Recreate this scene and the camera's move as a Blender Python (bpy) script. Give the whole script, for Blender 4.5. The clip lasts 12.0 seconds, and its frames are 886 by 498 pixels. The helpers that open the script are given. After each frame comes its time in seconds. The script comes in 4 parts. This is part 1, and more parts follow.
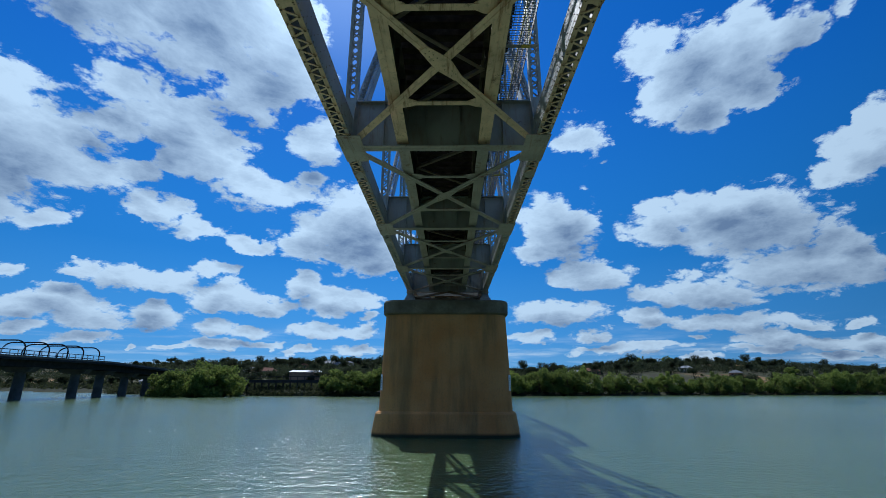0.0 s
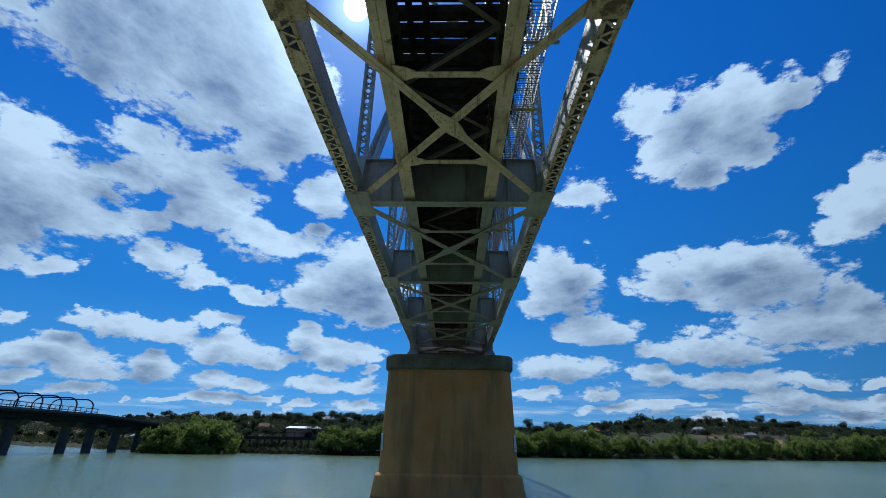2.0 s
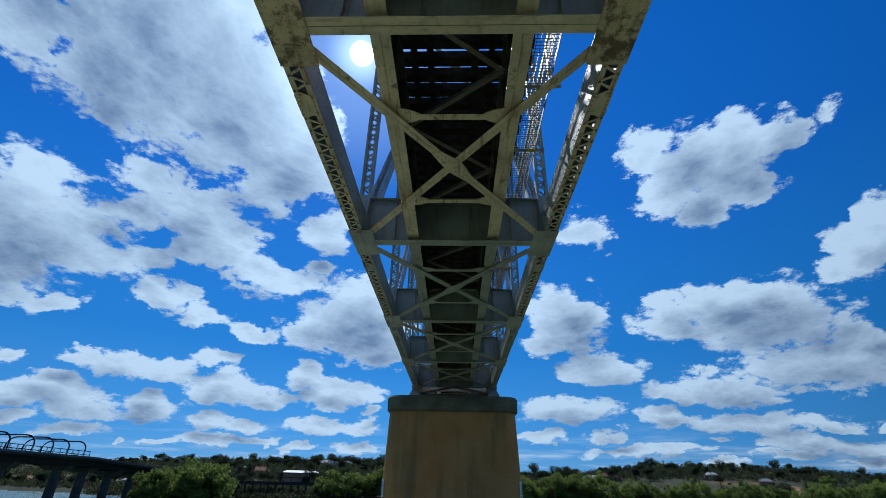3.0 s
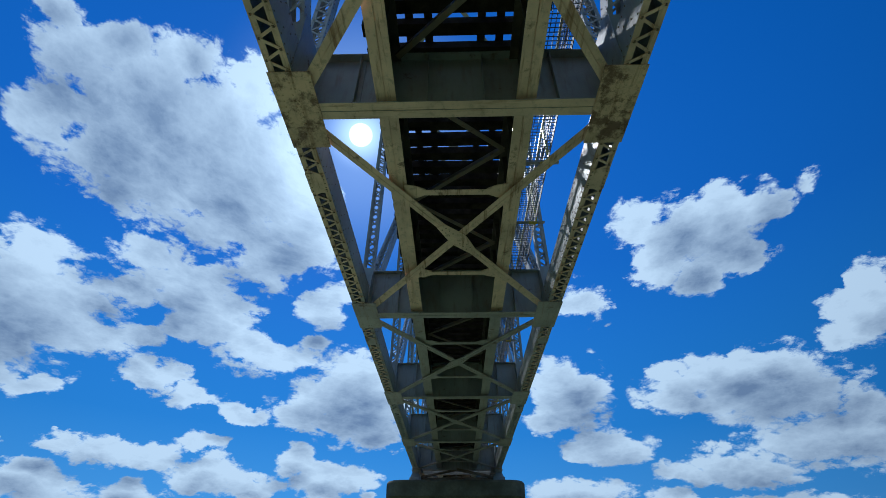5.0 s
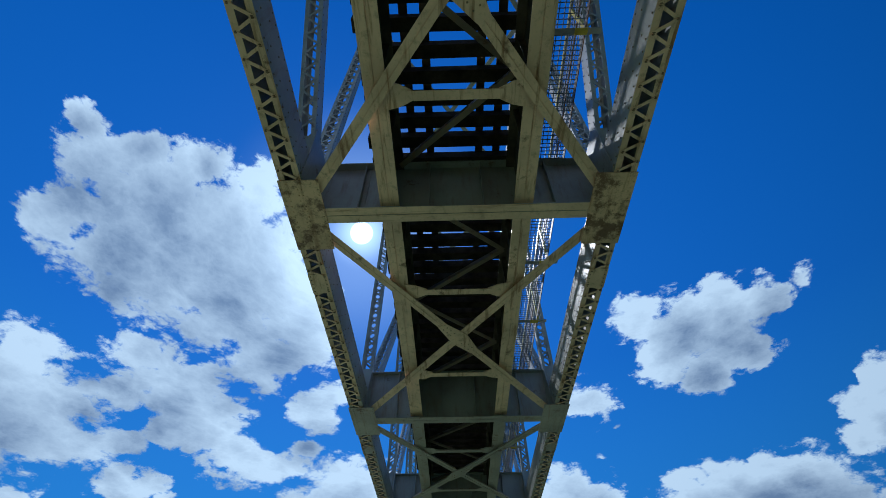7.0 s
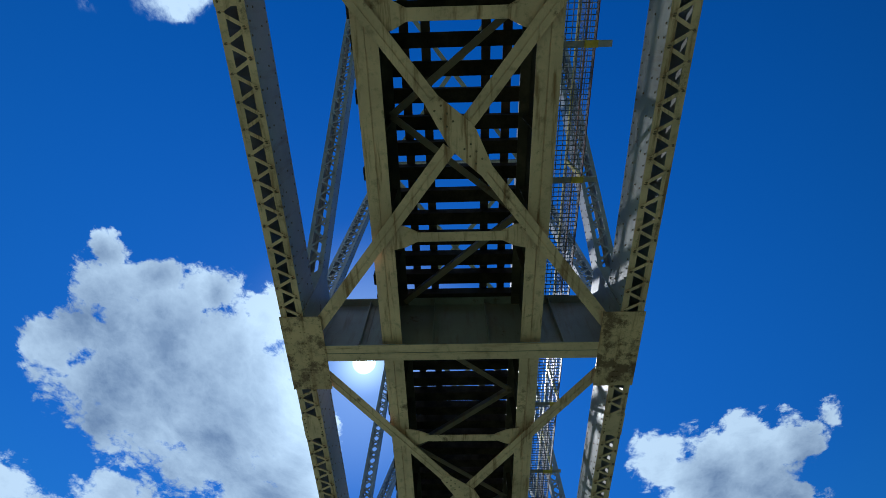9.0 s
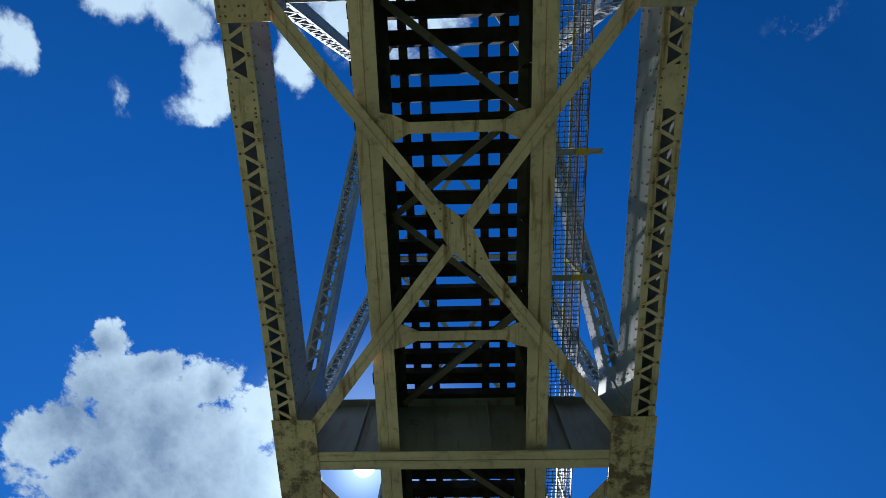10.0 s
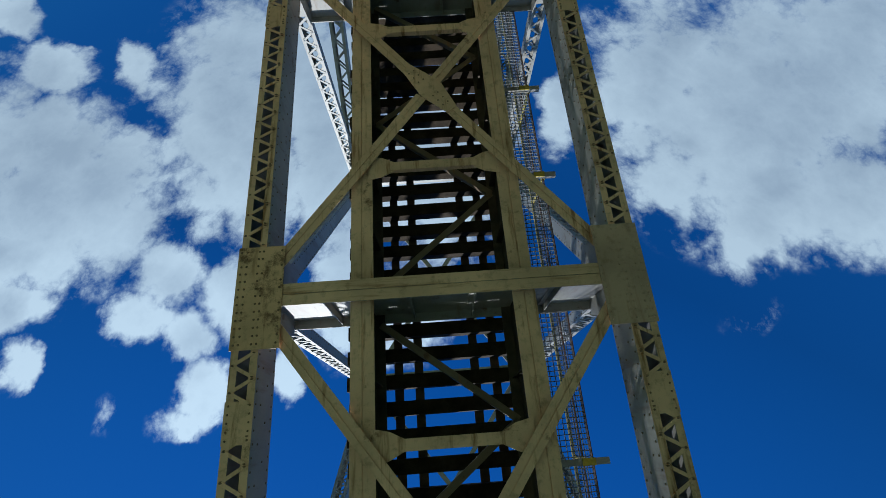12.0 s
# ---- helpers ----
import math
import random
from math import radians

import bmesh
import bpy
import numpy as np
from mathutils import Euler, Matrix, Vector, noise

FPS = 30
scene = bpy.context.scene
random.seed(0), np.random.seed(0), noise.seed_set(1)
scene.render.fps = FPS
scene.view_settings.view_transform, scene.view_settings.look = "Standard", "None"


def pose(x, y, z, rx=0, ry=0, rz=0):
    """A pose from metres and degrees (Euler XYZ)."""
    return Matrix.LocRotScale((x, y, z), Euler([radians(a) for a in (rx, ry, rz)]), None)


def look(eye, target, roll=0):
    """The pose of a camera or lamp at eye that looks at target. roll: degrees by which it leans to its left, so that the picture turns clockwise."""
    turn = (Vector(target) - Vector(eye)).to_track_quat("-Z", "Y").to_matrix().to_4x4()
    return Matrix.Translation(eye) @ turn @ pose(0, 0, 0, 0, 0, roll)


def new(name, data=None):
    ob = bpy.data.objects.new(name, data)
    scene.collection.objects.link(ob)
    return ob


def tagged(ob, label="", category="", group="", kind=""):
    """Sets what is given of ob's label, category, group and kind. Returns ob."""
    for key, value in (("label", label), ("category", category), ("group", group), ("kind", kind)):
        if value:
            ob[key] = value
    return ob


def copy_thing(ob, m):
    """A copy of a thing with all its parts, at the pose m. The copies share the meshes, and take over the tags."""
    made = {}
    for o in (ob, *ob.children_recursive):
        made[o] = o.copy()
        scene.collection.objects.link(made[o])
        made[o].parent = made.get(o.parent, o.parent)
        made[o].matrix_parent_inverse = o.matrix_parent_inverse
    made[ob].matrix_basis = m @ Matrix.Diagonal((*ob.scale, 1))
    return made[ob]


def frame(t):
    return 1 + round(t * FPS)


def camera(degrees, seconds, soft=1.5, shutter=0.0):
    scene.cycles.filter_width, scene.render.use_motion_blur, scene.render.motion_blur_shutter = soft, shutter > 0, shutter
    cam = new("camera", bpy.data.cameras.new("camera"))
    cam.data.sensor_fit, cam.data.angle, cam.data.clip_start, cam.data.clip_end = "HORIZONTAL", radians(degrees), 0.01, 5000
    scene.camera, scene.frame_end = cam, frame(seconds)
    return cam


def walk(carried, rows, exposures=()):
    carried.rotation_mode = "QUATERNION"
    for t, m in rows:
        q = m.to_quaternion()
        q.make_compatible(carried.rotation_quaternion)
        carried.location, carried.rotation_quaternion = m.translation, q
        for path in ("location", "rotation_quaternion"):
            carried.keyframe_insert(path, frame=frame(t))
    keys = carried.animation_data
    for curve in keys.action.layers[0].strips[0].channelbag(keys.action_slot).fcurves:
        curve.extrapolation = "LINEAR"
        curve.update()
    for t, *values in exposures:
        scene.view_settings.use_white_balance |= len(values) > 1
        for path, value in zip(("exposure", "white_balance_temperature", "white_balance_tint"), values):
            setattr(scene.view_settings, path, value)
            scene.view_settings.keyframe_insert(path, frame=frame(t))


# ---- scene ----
# ---------------------------------------------------------------- camera
cam = camera(88.06, 12.0, soft=0.85)
PATH = [
    (0.0, 0.173, 0.132, 2.925, 106.493, -0.174, 0.861),
    (0.5, 0.159, 0.120, 2.925, 107.504, -0.403, 0.949),
    (1.0, 0.160, 0.101, 2.929, 109.018, -0.629, 1.083),
    (1.5, 0.142, 0.096, 2.941, 110.980, -0.635, 1.072),
    (2.0, 0.134, 0.080, 2.969, 113.027, -0.925, 1.096),
    (2.5, 0.081, 0.117, 2.976, 115.490, -0.951, 1.209),
    (3.0, 0.097, 0.114, 3.023, 117.700, -1.098, 1.346),
    (5.0, -0.076, 0.085, 2.999, 126.716, -0.195, 1.424),
    (5.5, -0.112, 0.063, 2.973, 129.289, 0.085, 1.348),
    (6.0, -0.121, 0.071, 3.020, 132.206, 0.167, 1.401),
    (6.5, -0.121, 0.058, 3.043, 135.552, 0.146, 1.530),
    (7.0, -0.119, 0.030, 3.051, 138.632, 0.151, 1.554),
    (9.0, -0.103, -0.026, 3.224, 154.584, -0.625, 1.534),
    (9.5, -0.041, -0.080, 3.244, 160.100, -1.102, 1.559),
    (10.0, -0.022, -0.126, 3.254, 165.889, -1.332, 1.656),
    (10.5, -0.029, -0.182, 3.255, 172.794, -1.150, 2.066),
    (11.0, 0.005, -0.195, 3.248, 180.529, -1.427, 2.165),
    (11.5, -0.046, -0.216, 3.214, 191.004, -0.909, 3.055),
    (12.0, -0.088, -0.243, 3.193, 202.529, -0.350, 3.977),
]
# the film's white balance is cooler while the sun shines into the lens
walk(cam, [(t, pose(x, y, z, rx, ry, rz)) for t, x, y, z, rx, ry, rz in PATH],
     [(0.0, 0.0, 5500, 10), (8.8, 0.0, 5500, 10), (9.6, 0.0, 5800, 10), (10.5, 0.14, 5750, 8), (11.5, -0.05, 5750, 8), (12.0, -0.05, 5800, 8)])

# ---------------------------------------------------------------- sun and sky
SUN_AZ, SUN_EL = -17.0, 49.6          # degrees, azimuth clockwise from +y


def heading(az, el):
    a, e = radians(az), radians(el)
    return Vector((math.sin(a) * math.cos(e), math.cos(a) * math.cos(e), math.sin(e)))


SUN_DIR = heading(SUN_AZ, SUN_EL)
sun = new("sun", bpy.data.lights.new("sun", "SUN"))
sun.data.energy, sun.data.angle, sun.data.color = 4.5, radians(0.53), (1.0, 0.95, 0.87)
sun.matrix_basis = look((0, 0, 0), tuple(-SUN_DIR))

world = bpy.data.worlds.new("world")
scene.world = world
world.use_nodes = True
WN, WL = world.node_tree.nodes, world.node_tree.links
WN.clear()


def wnode(kind, **values):
    n = WN.new(kind)
    for k, v in values.items():
        setattr(n, k, v)
    return n


def feed(socket, value):
    if isinstance(value, (int, float, tuple)):
        socket.default_value = value
    else:
        WL.new(value, socket)


def wmath(op, a, b=0.0, c=0.0):
    n = wnode("ShaderNodeMath", operation=op)
    for s, v in zip(n.inputs, (a, b, c)):
        feed(s, v)
    return n.outputs[0]


def wramp(value, lo, hi, a=0.0, b=1.0, smooth=True):
    n = wnode("ShaderNodeMapRange", interpolation_type="SMOOTHSTEP" if smooth else "LINEAR")
    feed(n.inputs["Value"], value)
    for k, v in (("From Min", lo), ("From Max", hi), ("To Min", a), ("To Max", b)):
        n.inputs[k].default_value = v
    return n.outputs["Result"]


def wmix(f, a, b):
    n = wnode("ShaderNodeMix", data_type="RGBA")
    feed(n.inputs[0], f), feed(n.inputs[6], a), feed(n.inputs[7], b)
    return n.outputs[2]


def wnoise(vector, scale, detail, rough):
    n = wnode("ShaderNodeTexNoise")
    feed(n.inputs["Vector"], vector)
    n.inputs["Scale"].default_value, n.inputs["Detail"].default_value, n.inputs["Roughness"].default_value = scale, detail, rough
    return n.outputs


sky_tex = wnode("ShaderNodeTexSky", sky_type="NISHITA", sun_disc=False, sun_elevation=radians(SUN_EL), sun_rotation=radians(SUN_AZ))
sky_tex.air_density, sky_tex.dust_density, sky_tex.ozone_density = 1.0, 0.4, 3.0
way = wnode("ShaderNodeTexCoord").outputs["Generated"]

# the cumulus: ellipses on the sky, broken up by billowing noise. The field is a node group, read once
# where one looks and once a little nearer to the sun, which tells the lit side from the shaded one.
field = bpy.data.node_groups.new("cloud_field", "ShaderNodeTree")
field.interface.new_socket("Way", in_out="INPUT", socket_type="NodeSocketVector")
field.interface.new_socket("Density", in_out="OUTPUT", socket_type="NodeSocketFloat")
field.interface.new_socket("Bulk", in_out="OUTPUT", socket_type="NodeSocketFloat")
sky_nodes, sky_links = WN, WL
WN, WL = field.nodes, field.links
inside = WN.new("NodeGroupInput").outputs[0]


def vec(op, a, b):
    n = wnode("ShaderNodeVectorMath", operation=op)
    feed(n.inputs[0], a)
    feed(n.inputs["Scale"] if op == "SCALE" else n.inputs[1], b)
    return n.outputs["Value"] if op == "DOT_PRODUCT" else n.outputs[0]


flatten = vec("MULTIPLY", inside, (1.0, 1.0, 1.9))
bent = vec("ADD", inside, vec("SCALE", vec("SUBTRACT", wnoise(flatten, 8.0, 5, 0.6)["Color"], (0.5, 0.5, 0.5)), 0.085))
cloud_parts = []


def cloud(az, el, w, h, tilt, full=1.0):
    """One swelling of a cumulus: where it stands and its half width and height, in degrees; full: how thick it is."""
    c = heading(az, el)
    right = Vector((math.cos(radians(az)), -math.sin(radians(az)), 0))
    up = right.cross(c)
    ct, st = math.cos(radians(tilt)), math.sin(radians(tilt))
    a, b = right * ct + up * st, up * ct - right * st
    turn = Matrix((a, b, a.cross(b))).transposed().to_euler()
    m = wnode("ShaderNodeMapping", vector_type="TEXTURE")
    feed(m.inputs["Vector"], bent)
    m.inputs["Location"].default_value, m.inputs["Rotation"].default_value = c, turn
    m.inputs["Scale"].default_value = (math.sin(radians(w)) * 1.3, math.sin(radians(h)) * 1.3, 0.6)
    g = wnode("ShaderNodeTexGradient", gradient_type="SPHERICAL")
    feed(g.inputs[0], m.outputs[0])
    cloud_parts.append(g.outputs["Fac"] if full == 1.0 else wmath("MULTIPLY", g.outputs["Fac"], full))


cloud(-61.7, 46.8, 1.7, 1.9, 52)
cloud(-57.4, 44.2, 3.4, 3.1, 46)
cloud(-55.5, 39.1, 3.5, 3.7, 41)
cloud(-50.1, 36.2, 3.3, 3.3, 9)
cloud(-49.4, 43.5, 6.8, 6.1, 37)
cloud(-43.5, 37.4, 7.7, 4.5, -1)
cloud(-39.9, 45.2, 6.5, 6.6, 29)
cloud(-34.6, 37.3, 8.0, 5.1, -6)
cloud(-29.2, 41.6, 6.4, 7.8, 19)
cloud(-26.0, 33.4, 5.2, 3.9, -17)
cloud(-17.8, 28.8, 3.3, 3.0, 8)
cloud(-36.9, 50.5, 2.7, 3.4, 29)
cloud(-46.5, 49.6, 4.2, 3.2, 38)
cloud(-54.3, 47.0, 3.2, 2.4, 45)
cloud(-22.4, 38.3, 4.0, 6.8, 13)
cloud(-48.9, 24.5, 3.6, 4.7, 24)
cloud(-44.5, 21.1, 4.8, 4.2, 18)
cloud(-48.0, 20.0, 3.9, 5.5, 20)
cloud(-38.6, 20.6, 3.7, 1.9, 4)
cloud(-43.9, 15.2, 1.9, 1.2, 13)
cloud(-39.8, 29.7, 3.9, 2.5, 21)
cloud(-39.2, 26.2, 3.0, 2.9, 19)
cloud(-34.5, 28.1, 4.4, 3.3, 17)
cloud(-30.1, 25.4, 4.2, 3.5, -8)
cloud(-32.8, 24.3, 3.8, 2.4, 14)
cloud(-25.3, 22.7, 4.3, 2.9, -10)
cloud(-21.2, 22.0, 3.7, 2.1, 8)
cloud(-18.6, 24.2, 1.9, 1.3, 7)
cloud(-34.3, 18.2, 3.8, 1.6, 6)
cloud(-31.0, 16.9, 2.6, 1.4, 9)
cloud(-25.7, 16.3, 3.5, 1.5, -20)
cloud(-23.1, 15.5, 2.3, 1.1, 6)
cloud(-11.4, 21.1, 5.2, 3.4, 3)
cloud(-15.1, 18.5, 5.7, 3.6, 4)
cloud(-9.5, 16.4, 3.8, 4.1, 2)
cloud(-17.8, 16.0, 3.6, 2.3, 4)
cloud(27.2, 35.8, 3.5, 3.1, -18)
cloud(32.0, 33.8, 4.8, 4.4, -20)
cloud(31.9, 29.2, 3.1, 2.8, -18)
cloud(37.6, 33.8, 3.9, 3.9, -24)
cloud(38.0, 29.8, 1.7, 2.6, -22)
cloud(42.3, 33.9, 2.4, 2.0, -4)
cloud(46.6, 34.2, 1.9, 1.1, -7, 0.6)
cloud(28.3, 31.4, 3.6, 3.0, -10)
cloud(17.6, 28.8, 2.9, 2.9, -10)
cloud(43.7, 20.8, 2.2, 2.8, -20)
cloud(46.6, 22.4, 2.1, 3.5, -23)
cloud(41.2, 19.7, 1.4, 1.3, -17)
cloud(29.9, 18.9, 4.3, 2.5, -11)
cloud(25.3, 17.5, 3.6, 2.5, -9)
cloud(32.7, 16.8, 5.3, 3.7, -11)
cloud(37.4, 15.3, 3.9, 2.5, -12)
cloud(40.6, 13.7, 2.2, 1.9, -12)
cloud(33.4, 19.3, 2.3, 1.6, -13)
cloud(13.5, 20.1, 3.4, 2.7, -5)
cloud(16.5, 18.6, 2.6, 2.7, -6)
cloud(11.5, 16.2, 3.6, 2.3, -4)
cloud(37.1, 11.0, 6.9, 2.4, -2)
cloud(42.7, 11.2, 2.2, 2.3, -10)
cloud(29.9, 9.8, 5.4, 1.7, -6)
cloud(23.7, 9.7, 2.9, 1.3, -4)
cloud(17.7, 12.8, 4.3, 2.0, -4)
cloud(14.4, 12.6, 2.6, 1.2, -3)
cloud(31.5, 6.7, 8.9, 1.2, -4)
cloud(24.0, 7.5, 3.4, 1.0, -3)
cloud(37.9, 5.7, 2.5, 0.5, -4)
cloud(13.4, 8.3, 6.1, 1.5, -2)
cloud(17.1, 5.8, 2.5, 0.8, -2)
cloud(9.9, 5.5, 3.3, 0.8, -1)
cloud(24.2, 4.2, 3.8, 0.6, -2)
cloud(34.6, 4.3, 3.9, 0.9, -3)
cloud(42.0, 5.5, 1.1, 0.7, -5)
cloud(32.5, 3.4, 3.2, 0.5, -2)
cloud(-39.7, 10.7, 2.3, 1.1, 9)
cloud(-36.4, 10.6, 3.5, 1.4, 8)
cloud(-32.2, 10.2, 3.2, 1.5, 6)
cloud(-28.6, 12.1, 2.6, 1.1, 6)
cloud(-26.5, 9.8, 4.2, 1.6, 5)
cloud(-22.2, 9.2, 3.8, 1.2, 4)
cloud(-43.6, 6.9, 2.4, 1.4, 7)
cloud(-40.9, 8.0, 2.6, 1.5, 7)
cloud(-38.0, 6.4, 4.7, 1.6, 5)
cloud(-33.2, 6.8, 3.6, 1.8, 4)
cloud(-27.7, 6.0, 3.4, 1.2, 3)
cloud(-23.7, 5.9, 2.7, 1.0, 3)
cloud(-42.9, 5.2, 2.4, 0.9, 5)
cloud(-38.5, 4.3, 3.2, 0.8, 4)
cloud(-14.5, 9.9, 4.0, 1.5, 3)
cloud(-17.9, 11.1, 2.3, 1.5, 4)
cloud(-11.7, 10.0, 3.1, 1.2, 2)
cloud(-15.5, 6.2, 4.0, 1.2, 2)
cloud(-10.8, 6.0, 2.7, 1.1, 1)
cloud(-21.1, 4.5, 2.2, 0.5, 2)
cloud(-17.9, 3.7, 2.2, 0.5, 1)
cloud(-27.4, 3.7, 3.4, 0.5, 2)
cloud(-11.4, 3.6, 3.4, 0.6, 1)
cloud(-9.6, 8.0, 1.4, 1.0, 1)
cloud(-45.1, 10.3, 1.3, 0.8, 10)
cloud(-128.0, 38.3, 6.1, 5.6, 137)
cloud(-132.0, 42.5, 4.3, 4.0, 114)
cloud(-118.4, 42.6, 5.1, 6.3, 124)
cloud(-124.6, 46.9, 5.5, 4.6, 129)
cloud(-110.1, 44.7, 2.8, 2.6, 112)
cloud(-135.0, 33.9, 3.4, 1.9, 147)
cloud(-154.9, 39.6, 6.4, 4.8, 160)
cloud(-147.0, 45.8, 5.9, 5.3, 151)
cloud(-146.4, 53.5, 5.0, 5.7, 148)
cloud(-123.3, 53.6, 3.8, 3.6, 125)
cloud(-114.4, 54.0, 3.6, 2.9, 115)
cloud(-114.0, 59.4, 3.3, 3.0, 113)
cloud(-104.9, 63.1, 2.6, 3.5, 87)
cloud(-96.0, 62.1, 1.1, 1.1, 92)
cloud(-125.8, 60.9, 3.3, 5.8, 125)
cloud(-115.2, 70.2, 1.9, 3.2, 112)
cloud(-142.4, 37.5, 1.6, 2.8, 128)
cloud(-102.7, 46.7, 1.3, 2.5, 102)
cloud(-97.7, 55.0, 1.2, 1.7, 95, 0.30)
cloud(-135.9, 29.6, 1.9, 1.8, 151)
cloud(-160.8, 51.9, 6.0, 16.5, 161)
cloud(-147.6, 67.6, 4.1, 8.9, 146)
cloud(144.0, 43.1, 7.9, 9.3, -157)
cloud(129.5, 40.4, 9.1, 10.3, -146)
cloud(115.0, 41.4, 4.4, 5.7, -130)
cloud(118.8, 48.8, 4.2, 4.7, -131)
cloud(133.2, 50.8, 4.5, 3.0, -161)
cloud(155.3, 49.1, 2.5, 4.9, -164)
cloud(127.3, 33.3, 5.4, 6.9, -148)
cloud(106.3, 54.0, 3.0, 1.6, -92, 0.24)
cloud(-42.7, 41.9, 12.3, 7.6, 1)
cloud(-45.8, 21.8, 6.5, 5.7, 20)
cloud(-32.6, 26.7, 6.3, 3.6, -11)
cloud(-13.1, 18.6, 7.6, 5.2, 4)
cloud(32.9, 32.8, 6.9, 5.0, -20)
cloud(33.3, 16.9, 8.3, 4.0, -12)
cloud(13.8, 18.3, 5.0, 4.8, -5)
cloud(130.6, 41.0, 13.2, 13.3, -147)
cloud(-125.7, 41.8, 9.5, 9.0, 133)
cloud(-146.9, 47.8, 7.9, 12.7, 151)
cloud(123.4, 45.5, 9.0, 6.0, -140)
cloud(114.0, 42.5, 8.0, 5.0, -125)
cloud(177.2, 58.0, 9.0, 12.0, 175)
cloud(-164.0, 46.0, 10.0, 8.0, 160)
cloud(-162.2, 74.0, 7.0, 6.0, 160)
cloud(-97.5, 61.6, 2.6, 1.8, 95, 0.6)
cloud(18.3, 4.1, 3.6, 0.6, -1)
cloud(28.1, 5.1, 1.3, 0.4, -3)
cloud(38.5, 3.7, 3.0, 0.7, -3)
cloud(41.8, 3.5, 1.5, 0.9, -3)
cloud(39.0, 2.4, 2.7, 0.4, -2)
cloud(28.4, 2.9, 3.0, 0.4, -1)
cloud(-34.4, 3.3, 0.7, 0.3, 2)
cloud(-31.1, 3.3, 1.8, 0.4, 2)
cloud(-25.6, 4.1, 3.5, 0.6, 2)
body = cloud_parts[0]
for piece in cloud_parts[1:]:
    body = wmath("MAXIMUM", body, piece)
puff = wnode("ShaderNodeTexVoronoi", feature="SMOOTH_F1")
feed(puff.inputs["Vector"], vec("ADD", flatten, vec("SCALE", wnoise(flatten, 14.0, 4, 0.6)["Color"], 0.05)))
for k, v in (("Scale", 17.0), ("Detail", 4.0), ("Roughness", 0.62), ("Lacunarity", 2.3), ("Smoothness", 0.35)):
    puff.inputs[k].default_value = v
grain = wnoise(flatten, 13.0, 9, 0.56)["Fac"]
rough = wmath("ADD", wmath("MULTIPLY", wmath("SUBTRACT", 0.98, puff.outputs["Distance"]), 0.40), wmath("MULTIPLY", wmath("SUBTRACT", grain, 0.5), 1.15))
calm = wramp(vec("DOT_PRODUCT", inside, (0.0, 1.0, 0.0)), 0.02, 0.34, 0.72, 1.0)
dens = wmath("ADD", body, wmath("MULTIPLY", wmath("MULTIPLY", rough, calm), wramp(body, 0.0, 0.14)))
swell = wmath("ADD", body, wmath("ADD", wmath("MULTIPLY", wmath("SUBTRACT", 0.98, puff.outputs["Distance"]), 0.30), wmath("MULTIPLY", wmath("SUBTRACT", wnoise(flatten, 9.0, 3, 0.5)["Fac"], 0.5), 0.7)))
out = WN.new("NodeGroupOutput")
WL.new(dens, out.inputs[0]), WL.new(swell, out.inputs[1])
WN, WL = sky_nodes, sky_links


def density(at):
    n = wnode("ShaderNodeGroup", node_tree=field)
    feed(n.inputs[0], at)
    return n.outputs


dens, bulk = density(way)
way_z = vec("DOT_PRODUCT", way, (0.0, 0.0, 1.0))
sunward = vec("SUBTRACT", tuple(SUN_DIR), way)
lit_side = density(vec("NORMALIZE", vec("ADD", way, vec("SCALE", vec("NORMALIZE", sunward, (0, 0, 0)), wramp(way_z, 0.05, 0.6, 0.022, 0.095, False))), (0, 0, 0)))[1]
# far small cumulus along the horizon, on a level cloud base
sep = wnode("ShaderNodeSeparateXYZ")
feed(sep.inputs[0], way)
lift = wmath("ADD", wmath("MAXIMUM", sep.outputs[2], 0.0), 0.035)
flat = wnode("ShaderNodeCombineXYZ")
feed(flat.inputs[0], wmath("DIVIDE", sep.outputs[0], lift)), feed(flat.inputs[1], wmath("DIVIDE", sep.outputs[1], lift))
low = wramp(wnoise(flat.outputs[0], 0.55, 6, 0.6)["Fac"], 0.45, 0.72)
low = wmath("MULTIPLY", low, wramp(sep.outputs[2], 0.05, 0.13, 1.0, 0.0))
glow = wnode("ShaderNodeVectorMath", operation="DOT_PRODUCT")
feed(glow.inputs[0], way)
glow.inputs[1].default_value = SUN_DIR
# overhead, away from the sun, the clouds are thin and soft at the edges
overhead = wramp(vec("DOT_PRODUCT", way, (0.0, 1.0, 0.0)), 0.02, 0.34, 1.0, 0.0)
cover = wramp(wmath("DIVIDE", wmath("ADD", wmath("SUBTRACT", dens, 0.10), wmath("MULTIPLY", overhead, 0.085)), wmath("ADD", 0.25, wmath("MULTIPLY", overhead, 0.22))), 0.0, 1.0)
cover = wmath("MAXIMUM", cover, wmath("MULTIPLY", low, 0.8))
shade = wmath("ADD", wmath("MULTIPLY", lit_side, 0.72), wmath("MULTIPLY", bulk, 0.28))
soft_light = wmath("MULTIPLY", wmath("SUBTRACT", wnoise(way, 5.0, 4, 0.5)["Fac"], 0.5), 0.35)
thick = wramp(wmath("ADD", shade, soft_light), 0.12, 0.90, 0, 1, False)
thick = wmath("MULTIPLY", thick, wramp(way_z, 0.55, 0.95, 1.0, 0.72))
thick = wmath("MULTIPLY", thick, wmath("SUBTRACT", 1.0, wmath("MULTIPLY", overhead, 0.48)))
white = wmix(thick, (0.595, 0.725, 0.81, 1), (0.165, 0.240, 0.355, 1))
